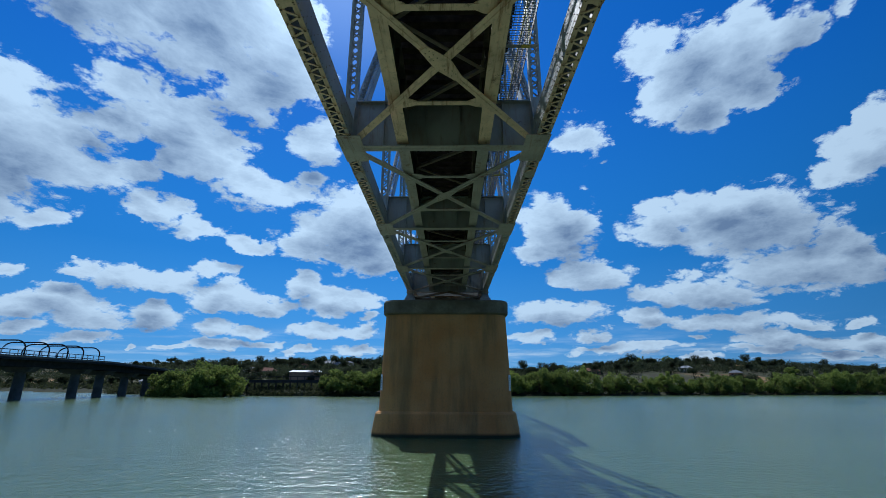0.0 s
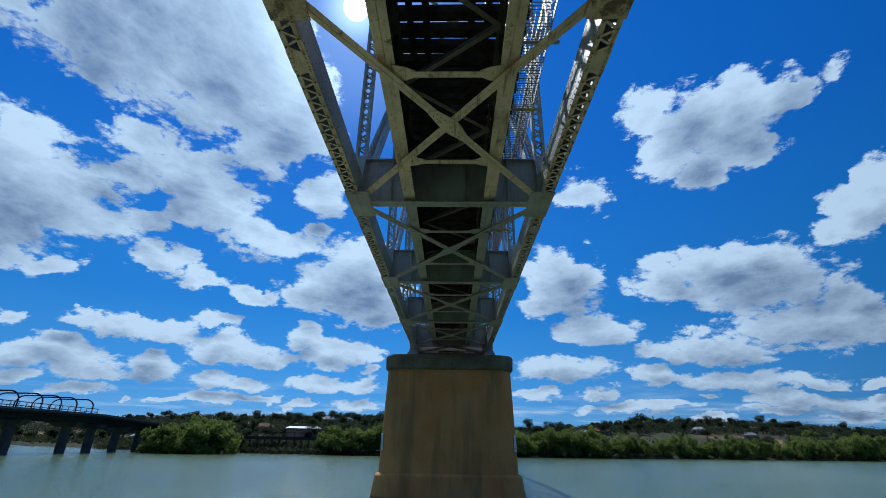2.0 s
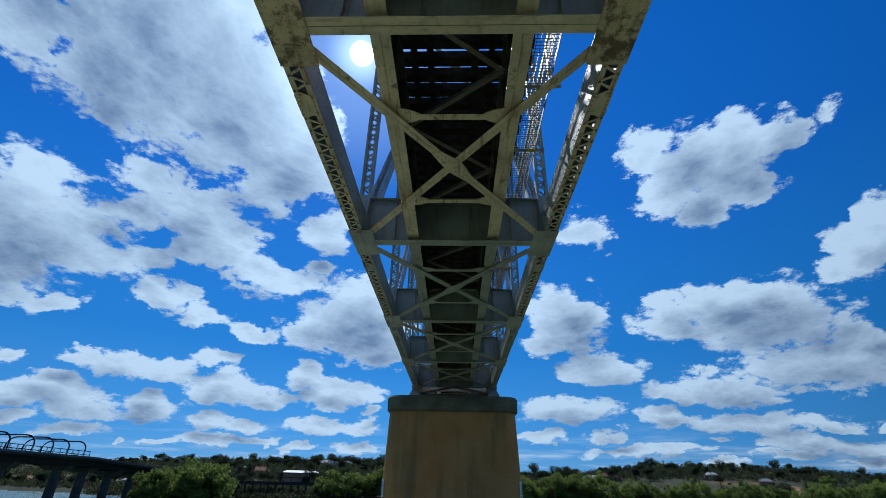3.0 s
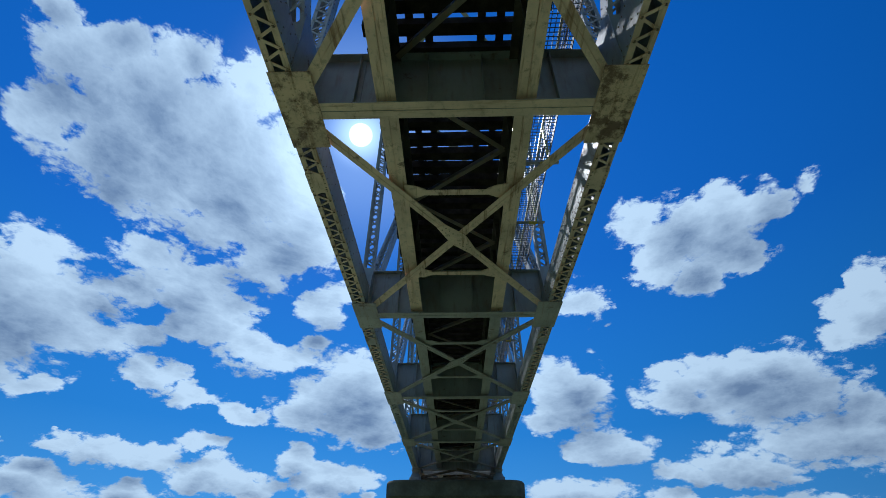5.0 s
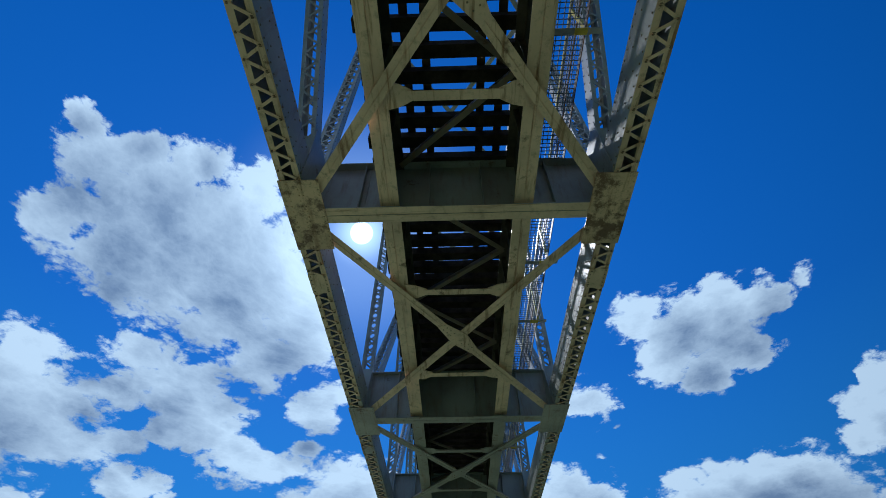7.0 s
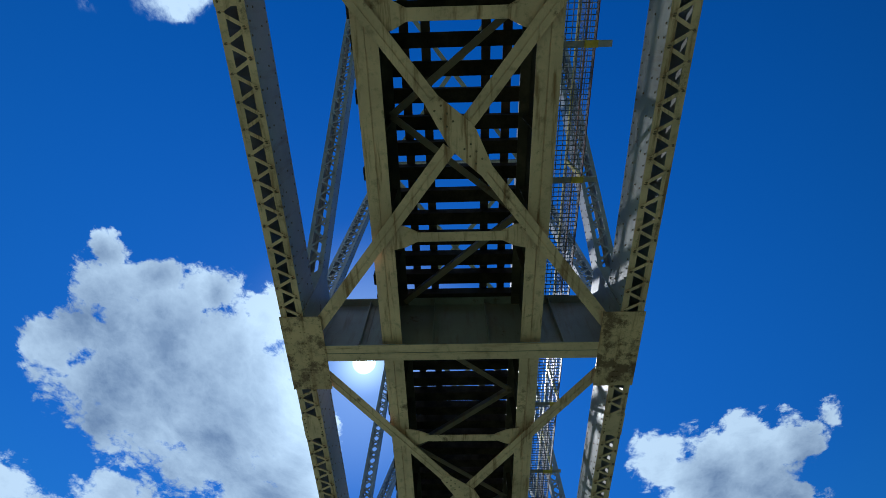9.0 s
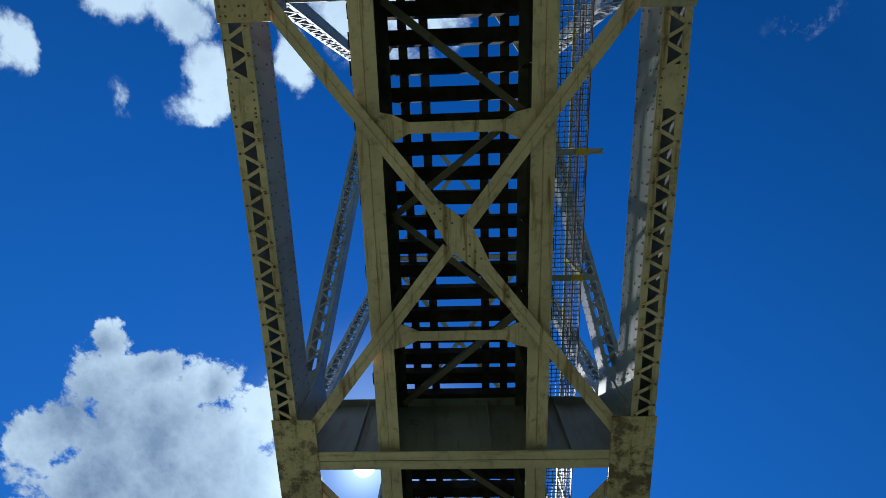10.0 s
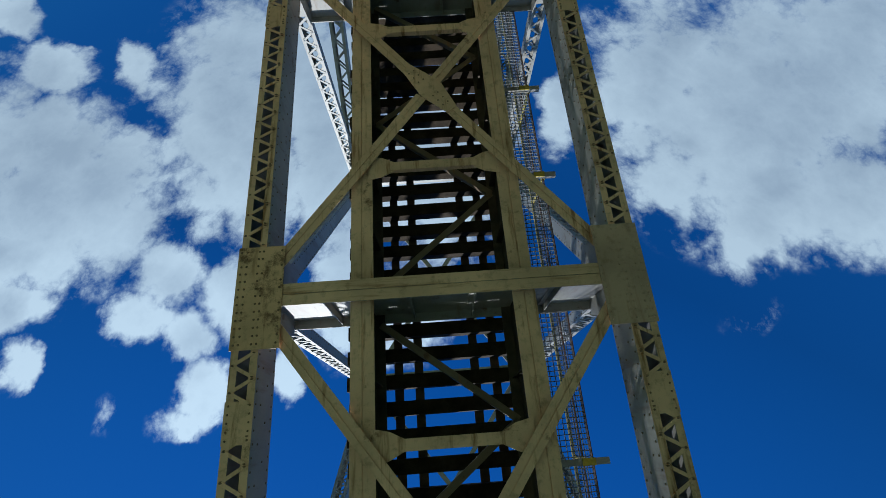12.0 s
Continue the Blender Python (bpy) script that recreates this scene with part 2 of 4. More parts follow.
dim = wnode("ShaderNodeVectorMath", operation="SCALE")
feed(dim.inputs[0], sky_tex.outputs[0])
dim.inputs["Scale"].default_value = 0.07
blue = wnode("ShaderNodeValToRGB")
feed(blue.inputs[0], sep.outputs[2])
steps = blue.color_ramp.elements
for at, colour in ((0.0, (0.19, 0.46, 0.72, 1)), (1.0, (0.005, 0.074, 0.32, 1))):
    e = steps[0] if at == 0 else steps[1]
    e.position, e.color = at, colour
for at, colour in ((0.09, (0.075, 0.32, 0.68, 1)), (0.25, (0.026, 0.20, 0.54, 1)), (0.55, (0.012, 0.118, 0.435, 1))):
    e = steps.new(at)
    e.color = colour
deep = wmix(0.94, dim.outputs[0], blue.outputs[0])
# the clear sky pales towards the sun, the clouds less so
clear = vec("SCALE", deep, wramp(glow.outputs["Value"], 0.42, 0.95, 0.61, 1.24, False))
cloudy = vec("SCALE", white, wmath("ADD", wramp(glow.outputs["Value"], 0.30, 0.95, 0.68, 1.06, False), wmath("MULTIPLY", overhead, 0.14)))
sky_col = wmix(cover, clear, cloudy)
# the sun's bright disc and its halo in the hazy air
near_sun = lambda deg, power, gain: wmath("MULTIPLY", wmath("POWER", wramp(glow.outputs["Value"], math.cos(radians(deg)), 1.0, 0, 1, False), power), gain)
halo = wmath("ADD", near_sun(18, 2.0, 0.26), near_sun(5, 3.0, 0.7))
disc = wmath("MULTIPLY", wramp(glow.outputs["Value"], math.cos(radians(1.45)), math.cos(radians(1.0))), 4.0)
sun_mix = wnode("ShaderNodeVectorMath", operation="ADD")
feed(sun_mix.inputs[0], sky_col), feed(sun_mix.inputs[1], vec("SCALE", (0.78, 0.95, 1.0), wmath("ADD", halo, disc)))
back = wnode("ShaderNodeBackground")
feed(back.inputs["Color"], sun_mix.outputs[0])
back.inputs["Strength"].default_value = 1.0
WL.new(back.outputs[0], wnode("ShaderNodeOutputWorld").inputs[0])


# ---------------------------------------------------------------- materials
def material(name, rough=0.6, metallic=0.0):
    m = bpy.data.materials.new(name)
    m.use_nodes = True
    nt = m.node_tree
    p = nt.nodes["Principled BSDF"]
    p.inputs["Roughness"].default_value, p.inputs["Metallic"].default_value = rough, metallic
    if rough > 0.8:
        p.inputs["Specular IOR Level"].default_value = 0.12
    return m, nt, p


def tex_noise(nt, vector, scale, detail=4, rough=0.55):
    n = nt.nodes.new("ShaderNodeTexNoise")
    nt.links.new(vector, n.inputs["Vector"])
    n.inputs["Scale"].default_value, n.inputs["Detail"].default_value, n.inputs["Roughness"].default_value = scale, detail, rough
    return n.outputs["Fac"]


def ramp(nt, value, lo, hi, a=0.0, b=1.0):
    n = nt.nodes.new("ShaderNodeMapRange")
    n.interpolation_type = "SMOOTHSTEP"
    nt.links.new(value, n.inputs["Value"])
    for k, v in (("From Min", lo), ("From Max", hi), ("To Min", a), ("To Max", b)):
        n.inputs[k].default_value = v
    return n.outputs["Result"]


def mix(nt, f, a, b, blend="MIX"):
    n = nt.nodes.new("ShaderNodeMix")
    n.data_type, n.blend_type = "RGBA", blend
    for s, v in ((n.inputs[0], f), (n.inputs[6], a), (n.inputs[7], b)):
        if isinstance(v, (float, int, tuple)):
            s.default_value = v
        else:
            nt.links.new(v, s)
    return n.outputs[2]


def stretched(nt, scale):
    g = nt.nodes.new("ShaderNodeNewGeometry")
    m = nt.nodes.new("ShaderNodeMapping")
    nt.links.new(g.outputs["Position"], m.inputs["Vector"])
    m.inputs["Scale"].default_value = scale
    return m.outputs[0]


def bump(nt, p, height, strength, distance):
    n = nt.nodes.new("ShaderNodeBump")
    n.inputs["Strength"].default_value, n.inputs["Distance"].default_value = strength, distance
    nt.links.new(height, n.inputs["Height"])
    nt.links.new(n.outputs[0], p.inputs["Normal"])


def rand(nt):
    return nt.nodes.new("ShaderNodeObjectInfo").outputs["Random"]


def plain(name, colour, rough=0.6, metallic=0.0, vary=0.25, scale=3.0, relief=0.0):
    """A material of one colour with blotches at two scales."""
    m, nt, p = material(name, rough, metallic)
    v = stretched(nt, (1, 1, 1))
    dk = tuple(c * (1 - vary) for c in colour) + (1,)
    lt = tuple(min(1, c * (1 + vary)) for c in colour) + (1,)
    col = mix(nt, ramp(nt, tex_noise(nt, v, scale, 5), 0.3, 0.7), dk, lt)
    col = mix(nt, ramp(nt, tex_noise(nt, v, scale * 9, 3), 0.35, 0.7, 0.0, 0.35), col, dk)
    nt.links.new(col, p.inputs["Base Color"])
    if relief:
        bump(nt, p, tex_noise(nt, v, scale * 8, 4), 0.5, relief)
    return m


def painted_steel(name, base, rust_at, streak=0.6, along_x=False):
    m, nt, p = material(name, 0.5)
    v = stretched(nt, (1, 1, 1))
    s = stretched(nt, (3.0, 3.0, 0.5))
    col = mix(nt, ramp(nt, tex_noise(nt, v, 1.1, 5), 0.3, 0.7), tuple(c * 0.80 for c in base) + (1,), tuple(c * 1.12 for c in base) + (1,))
    col = mix(nt, ramp(nt, tex_noise(nt, s, 2.2, 6, 0.65), 0.50, 0.75, 0, 0.55), col, (0.20, 0.13, 0.07, 1))
    along = stretched(nt, (0.35, 4.0, 1.0) if along_x else (4.0, 0.35, 1.0))
    col = mix(nt, ramp(nt, tex_noise(nt, along, 2.4, 6, 0.65), 0.52, 0.70, 0, streak), col, (0.27, 0.125, 0.045, 1))
    col = mix(nt, ramp(nt, tex_noise(nt, v, 2.6, 8, 0.72), rust_at, rust_at + 0.12, 0, 0.85), col, (0.11, 0.045, 0.018, 1))
    col = mix(nt, ramp(nt, tex_noise(nt, v, 22, 3), 0.58, 0.8, 0, 0.22), col, (0.10, 0.075, 0.05, 1))
    nt.links.new(col, p.inputs["Base Color"])
    bump(nt, p, tex_noise(nt, v, 30, 4), 0.25, 0.004)
    return m


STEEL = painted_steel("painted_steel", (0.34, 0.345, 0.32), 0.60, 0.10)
# rust streaks; the pale warm base has bounce light off the water in it
STEEL_RUSTY_BOUNCE = painted_steel("rusty_bounce_lit_steel", (0.76, 0.525, 0.35), 0.585, 0.9)
# floor beam undersides: wear streaks over the same bounce put into the colour
BEAM_UNDER = painted_steel("worn_bounce_lit_flange", (0.74, 0.52, 0.35), 0.62, 0.75, True)
# far panels: worn paint, darkened and greyed to imitate a dimmer, backlit view
STEEL_WORN_DIM = painted_steel("worn_dimmed_steel", (0.40, 0.35, 0.31), 0.575, 0.4)
GUSSET = painted_steel("rust_stained_gusset", (0.72, 0.485, 0.30), 0.475)
GUSSET_SOUND = painted_steel("sound_gusset_paint", (0.52, 0.385, 0.30), 0.63, 0.3)
GRIMY = painted_steel("grimy_steel", (0.20, 0.155, 0.10), 0.55)
# darker brown for the stringers' inward faces, top flange undersides and stiffeners
INNER_BROWN = plain("dark_inner_steel", (0.085, 0.066, 0.042), 0.75, 0.0, 0.45, 2.5)
RIVET = plain("rivet_steel", (0.21, 0.14, 0.085), 0.6, 0.0, 0.4, 8.0)
SLEEPER = plain("tarred_timber", (0.042, 0.032, 0.021), 0.85, 0.0, 0.5, 4.0, 0.01)
RAIL = plain("rail_steel", (0.10, 0.065, 0.045), 0.45, 0.6, 0.3, 6.0)
GALV = plain("galvanised_steel", (0.20, 0.21, 0.21), 0.6, 0.3, 0.2, 5.0)
YELLOW = plain("yellow_paint", (0.62, 0.47, 0.05), 0.45, 0.0, 0.2, 4.0)
BROWN = plain("oxide_paint", (0.20, 0.10, 0.06), 0.6, 0.0, 0.3, 4.0)
DARK_STEEL = plain("dark_bridge_paint", (0.030, 0.032, 0.035), 0.85, 0.0, 0.3, 1.5)
CONCRETE = plain("grey_concrete", (0.115, 0.11, 0.10), 0.85, 0.0, 0.25, 0.7, 0.01)
WHITE = plain("white_paint", (0.75, 0.75, 0.72), 0.5, 0.0, 0.08, 2.0)
INK = plain("black_lettering", (0.03, 0.03, 0.03), 0.6, 0.0, 0.2, 2.0)
BARK = plain("bark", (0.10, 0.075, 0.05), 0.9, 0.0, 0.4, 3.0, 0.02)


def pier_concrete():
    m, nt, p = material("stained_concrete", 0.85)
    v = stretched(nt, (1, 1, 1))
    s = stretched(nt, (1.0, 1.0, 0.13))
    col = mix(nt, ramp(nt, tex_noise(nt, v, 0.45, 4), 0.3, 0.7), (0.52, 0.225, 0.070, 1), (0.58, 0.295, 0.105, 1))
    col = mix(nt, ramp(nt, tex_noise(nt, s, 0.75, 5, 0.6), 0.46, 0.70, 0, 0.6), col, (0.13, 0.11, 0.055, 1))
    col = mix(nt, ramp(nt, tex_noise(nt, s, 2.1, 6, 0.65), 0.52, 0.80, 0, 0.35), col, (0.25, 0.11, 0.045, 1))
    col = mix(nt, ramp(nt, tex_noise(nt, v, 12, 4), 0.5, 0.8, 0, 0.4), col, (0.15, 0.12, 0.08, 1))
    g = nt.nodes.new("ShaderNodeSeparateXYZ")
    nt.links.new(v, g.inputs[0])
    wet = ramp(nt, g.outputs[2], 0.08, 0.30, 1.0, 0.0)
    col = mix(nt, wet, col, (0.035, 0.035, 0.022, 1))
    nt.links.new(col, p.inputs["Base Color"])
    bump(nt, p, tex_noise(nt, v, 6, 8, 0.65), 0.5, 0.03)
    return m


PIER = pier_concrete()
PIER_CAP = plain("weathered_cap_concrete", (0.17, 0.145, 0.095), 0.85, 0.0, 0.35, 0.8, 0.02)


def river_water():
    m, nt, p = material("river_water", 0.145)
    v = stretched(nt, (1.0, 1.35, 1.0))
    col = mix(nt, ramp(nt, tex_noise(nt, v, 0.03, 3), 0.35, 0.65), (0.066, 0.110, 0.042, 1), (0.088, 0.138, 0.058, 1))
    nt.links.new(col, p.inputs["Base Color"])
    p.inputs["IOR"].default_value = 1.6
    height = None
    for scale, metres in ((0.45, 0.08), (1.7, 0.070), (5.5, 0.037), (24.0, 0.009)):
        n = nt.nodes.new("ShaderNodeMath")
        n.operation = "MULTIPLY_ADD"
        nt.links.new(tex_noise(nt, v, scale, 2, 0.5), n.inputs[0])
        n.inputs[1].default_value = metres
        if height:
            nt.links.new(height, n.inputs[2])
        else:
            n.inputs[2].default_value = 0.0
        height = n.outputs[0]
    bump(nt, p, height, 1.0, 1.0)
    return m


def land():
    m, nt, p = material("dry_grass_land", 0.95)
    v = stretched(nt, (1, 1, 1))
    g = nt.nodes.new("ShaderNodeSeparateXYZ")
    nt.links.new(v, g.inputs[0])
    col = mix(nt, ramp(nt, tex_noise(nt, v, 0.012, 4), 0.38, 0.50), (0.27, 0.155, 0.065, 1), (0.038, 0.036, 0.018, 1))
    col = mix(nt, ramp(nt, tex_noise(nt, v, 0.09, 5, 0.7), 0.46, 0.58), col, (0.05, 0.055, 0.025, 1))
    col = mix(nt, ramp(nt, g.outputs[2], 0.9, 2.6, 1.0, 0.0), col, (0.030, 0.033, 0.016, 1))
    nt.links.new(col, p.inputs["Base Color"])
    bump(nt, p, tex_noise(nt, v, 0.5, 6), 0.6, 0.6)
    return m


def leaves(name, a, b):
    m, nt, p = material(name, 0.9)
    g = nt.nodes.new("ShaderNodeNewGeometry")
    col = mix(nt, g.outputs["Random Per Island"], a + (1,), b + (1,))
    col = mix(nt, ramp(nt, rand(nt), 0, 1, 0, 0.35), col, (0.03, 0.04, 0.015, 1))
    nt.links.new(col, p.inputs["Base Color"])
    t = nt.nodes.new("ShaderNodeBsdfTranslucent")
    nt.links.new(col, t.inputs["Color"])
    s = nt.nodes.new("ShaderNodeMixShader")
    s.inputs[0].default_value = 0.45
    nt.links.new(p.outputs[0], s.inputs[1]), nt.links.new(t.outputs[0], s.inputs[2])
    nt.links.new(s.outputs[0], nt.nodes["Material Output"].inputs[0])
    return m


WATER, LAND = river_water(), land()
WILLOW_LEAF = leaves("willow_leaves", (0.120, 0.172, 0.032), (0.23, 0.27, 0.064))
GUM_LEAF = leaves("gum_leaves", (0.030, 0.042, 0.022), (0.06, 0.07, 0.035))
SCRUB_LEAF = leaves("scrub_leaves", (0.028, 0.036, 0.016), (0.065, 0.07, 0.030))


# ---------------------------------------------------------------- mesh helpers
class Build:
    """Gathers simple solids into one mesh."""

    def __init__(self):
        self.v, self.f = [], []

    def hexa(self, pts):
        k = len(self.v)
        self.v += [tuple(p) for p in pts]
        self.f += [tuple(k + i for i in q) for q in ((3, 2, 1, 0), (4, 5, 6, 7), (0, 1, 5, 4), (1, 2, 6, 5), (2, 3, 7, 6), (3, 0, 4, 7))]
        return self

    def box(self, x0, x1, y0, y1, z0, z1):
        return self.hexa([(x0, y0, z0), (x1, y0, z0), (x1, y1, z0), (x0, y1, z0), (x0, y0, z1), (x1, y0, z1), (x1, y1, z1), (x0, y1, z1)])

    def beam(self, a, b, w, h, up=(0, 0, 1), du=0.0, ds=0.0):
        """A bar from a to b, w wide and h high along up, moved by du along up and ds to its side."""
        a, b, up = Vector(a), Vector(b), Vector(up)
        d = (b - a).normalized()
        s = d.cross(up).normalized()
        u = s.cross(d).normalized()
        o = u * du + s * ds
        q = [(-w / 2, -h / 2), (w / 2, -h / 2), (w / 2, h / 2), (-w / 2, h / 2)]
        return self.hexa([a + o + s * i + u * j for i, j in q] + [b + o + s * i + u * j for i, j in q])

    def sweep(self, a, b, profile, up=(0, 0, 1)):
        """A rolled or riveted section from a to b; profile: points (to its side, along up)."""
        a, b = Vector(a), Vector(b)
        d = (b - a).normalized()
        s = d.cross(Vector(up)).normalized()
        u = s.cross(d).normalized()
        return self.loft([[p + s * i + u * j for i, j in profile] for p in (a, b)])

    def prism(self, pts, z0, z1):
        """A level plate with the outline pts, counter-clockwise."""
        k, n = len(self.v), len(pts)
        self.v += [(x, y, z0) for x, y in pts] + [(x, y, z1) for x, y in pts]
        self.f += [tuple(range(k + n - 1, k - 1, -1)), tuple(range(k + n, k + 2 * n))]
        self.f += [(k + i, k + (i + 1) % n, k + n + (i + 1) % n, k + n + i) for i in range(n)]
        return self

    def loft(self, rings):
        """Closed rings of equal length, joined and capped."""
        k, n = len(self.v), len(rings[0])
        for r in rings:
            self.v += [tuple(p) for p in r]
        for j in range(len(rings) - 1):
            o = k + j * n
            self.f += [(o + i, o + (i + 1) % n, o + n + (i + 1) % n, o + n + i) for i in range(n)]
        self.f += [tuple(range(k + n - 1, k - 1, -1)), tuple(range(k + (len(rings) - 1) * n, k + len(rings) * n))]
        return self

    def tube(self, pts, radii, sides=6):
        rings = []
        for i, p in enumerate(pts):
            p = Vector(p)
            d = (Vector(pts[min(i + 1, len(pts) - 1)]) - Vector(pts[max(i - 1, 0)])).normalized()
            s = d.cross(Vector((0.31, 0.11, 0.94)) if abs(d.z) < 0.9 else Vector((1, 0, 0))).normalized()
            u = s.cross(d)
            r = radii[i] if isinstance(radii, (list, tuple)) else radii
            rings.append([p + s * (r * math.cos(2 * math.pi * j / sides)) + u * (r * math.sin(2 * math.pi * j / sides)) for j in range(sides)])
        return self.loft(rings)

    def rivet(self, p, n, r=0.02):
        """A low round head on a surface with the normal n."""
        p, n = Vector(p), Vector(n)
        s = n.orthogonal().normalized()
        u = n.cross(s)
        ring = lambda k, h: [p + n * h + (s * math.cos(i * math.pi / 3) + u * math.sin(i * math.pi / 3)) * k for i in range(6)]
        return self.loft([ring(r, -0.002), ring(r * 0.8, r * 0.5), ring(r * 0.35, r * 0.75)])

    def mesh(self, name, mat, smooth=False, solid=True):
        me = bpy.data.meshes.new(name)
        me.from_pydata([tuple(p) for p in self.v], [], self.f)
        me.materials.append(mat)
        if solid:
            bm = bmesh.new()
            bm.from_mesh(me)
            bmesh.ops.recalc_face_normals(bm, faces=bm.faces)
            bm.to_mesh(me)
            bm.free()
        if smooth:
            me.polygons.foreach_set("use_smooth", [True] * len(me.polygons))
        me.update()
        return me


def under(ob, parent):
    ob.parent = parent
    ob.matrix_parent_inverse = parent.matrix_basis.inverted() if parent.data is None else Matrix()
    return ob


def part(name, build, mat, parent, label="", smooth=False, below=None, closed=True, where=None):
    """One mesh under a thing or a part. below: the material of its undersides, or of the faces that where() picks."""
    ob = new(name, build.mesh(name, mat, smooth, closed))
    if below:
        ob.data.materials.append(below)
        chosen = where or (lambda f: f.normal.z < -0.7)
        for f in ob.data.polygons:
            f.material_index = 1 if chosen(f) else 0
    under(ob, parent)
    return tagged(ob, label) if label else ob


def thing(name, at, label, category, group="", kind=""):
    ob = new(name)
    ob.location = at
    return tagged(ob, label, category, group, kind)


def solid(name, build, mat, label="", category="", group="", kind="", smooth=False, closed=True):
    return tagged(new(name, build.mesh(name, mat, smooth, closed)), label, category, group, kind)


def i_section(w, h, tf, tw, g=0.007):
    """A plate girder with the joint of its two bottom angles left open."""
    return [(-w / 2, 0), (-g, 0), (-g, 0.013), (g, 0.013), (g, 0), (w / 2, 0), (w / 2, tf), (tw / 2, tf), (tw / 2, h - tf), (w / 2, h - tf),
            (w / 2, h), (-w / 2, h), (-w / 2, h - tf), (-tw / 2, h - tf), (-tw / 2, tf), (-w / 2, tf)]


def twin_angle(w, leg, t=0.014, g=0.008):
    return [(-w / 2, 0), (-g, 0), (-g, 0.010), (g, 0.010), (g, 0), (w / 2, 0), (w / 2, t), (0.022, t), (0.022, leg), (-0.022, leg), (-0.022, t), (-w / 2, t)]


def channel(depth, flange, turn, t=0.014):
    """A channel whose flanges point to the side turn (1 or -1)."""
    p = [(0, 0), (flange, 0), (flange, t), (t, t), (t, depth - t), (flange, depth - t), (flange, depth), (0, depth)]
    return p if turn > 0 else [(-x, y) for x, y in reversed(p)]


def angle(w, leg, t=0.012):
    return [(-w / 2, 0), (w / 2, 0), (w / 2, t), (-w / 2 + t, t), (-w / 2 + t, leg), (-w / 2, leg)]


# ---------------------------------------------------------------- land and river
def far_bank(x):
    """The y of the far water's edge."""
    return float(np.interp(x, [-400, -180, -100, -75, -40, -20, 24, 70, 137, 400], [260, 185, 143, 130, 124, 122, 134, 148, 168, 260]))


def ridge(az):
    """The height of the hills in a direction, in metres."""
    return float(np.interp(az, [-60, -36, -28, -20, -9, 0, 8, 14, 20, 26, 34, 42, 60], [22, 21.5, 22, 20.5, 18.5, 13, 12.5, 14, 21, 24, 25.5, 21, 17]))


def ground_height(x, y):
    d = y - far_bank(x)
    near = -70 - y
    if near > -15:
        d = near
    az = math.degrees(math.atan2(x, max(y, 1.0)))
    h = -3.0 + 4.0 * float(np.clip((d + 4.0) / 6.0, 0, 1))
    s = float(np.clip((d - 60) / 230, 0, 1))
    s = s * s * (3 - 2 * s)
    h += s * ((ridge(az) if y > 0 else 12) - 1)
    if d > 3:
        h += 0.5 * noise.noise((x * 0.03, y * 0.03, 0)) + s * 1.2 * noise.noise((x * 0.011, y * 0.011, 3))
    return h


def make_ground():
    b = Build()
    radii = [0] + [14 * 1.045 ** i for i in range(126)]
    n = 150
    b.v.append((0, 0, -3))
    for r in radii[1:]:
        for j in range(n):
            a = 2 * math.pi * j / n
            x, y = r * math.sin(a), r * math.cos(a)
            b.v.append((x, y, ground_height(x, y)))
    b.f += [(0, 1 + (j + 1) % n, 1 + j) for j in range(n)]
    for i in range(len(radii) - 2):
        o = 1 + i * n
        b.f += [(o + j, o + (j + 1) % n, o + n + (j + 1) % n, o + n + j) for j in range(n)]
    return solid("ground", b, LAND, "dry grassy river banks and low hills", "ground", kind="structure", smooth=True, closed=False)


make_ground()
w = Build()
w.v = [(-3000, -120, 0), (3000, -120, 0), (3000, 420, 0), (-3000, 420, 0)]
w.f = [(0, 1, 2, 3)]
solid("water", w, WATER, "rippled green river water", "river", kind="structure", closed=False)


# ---------------------------------------------------------------- railway bridge
P, Y1, ZB = 6.634, 4.49, 8.99           # panel length, node 1, underside of the floor beams


def node_y(k):
    return Y1 + P * (k - 1)


FIRST, LAST = -2, 5
TOP = {-1: 17.3, 0: 19.2, 1: 19.9, 2: 19.9, 3: 19.2, 4: 17.3}
XI, XO = 2.37, 2.71                      # inner and outer faces of the bottom chords
XC = (XI + XO) / 2
bridge = thing("railway_bridge", (0, node_y(LAST), ZB), "weathered grey-green riveted steel truss railway bridge over a river", "bridge")

LACE = {}
for sgn in (-1, 1):
    bar = Build().beam((-0.135, sgn * 0.155, 0), (0.135, -sgn * 0.155, 0), 0.065, 0.012)
    for e in (-1, 1):
        bar.rivet((e * 0.125, -e * sgn * 0.143, -0.006), (0, 0, -1), 0.022)
    LACE[sgn] = bar.mesh("lacing_bar", STEEL_RUSTY_BOUNCE)
    LACE[sgn].materials.append(RIVET)
    for f in LACE[sgn].polygons[6:]:
        f.material_index = 1


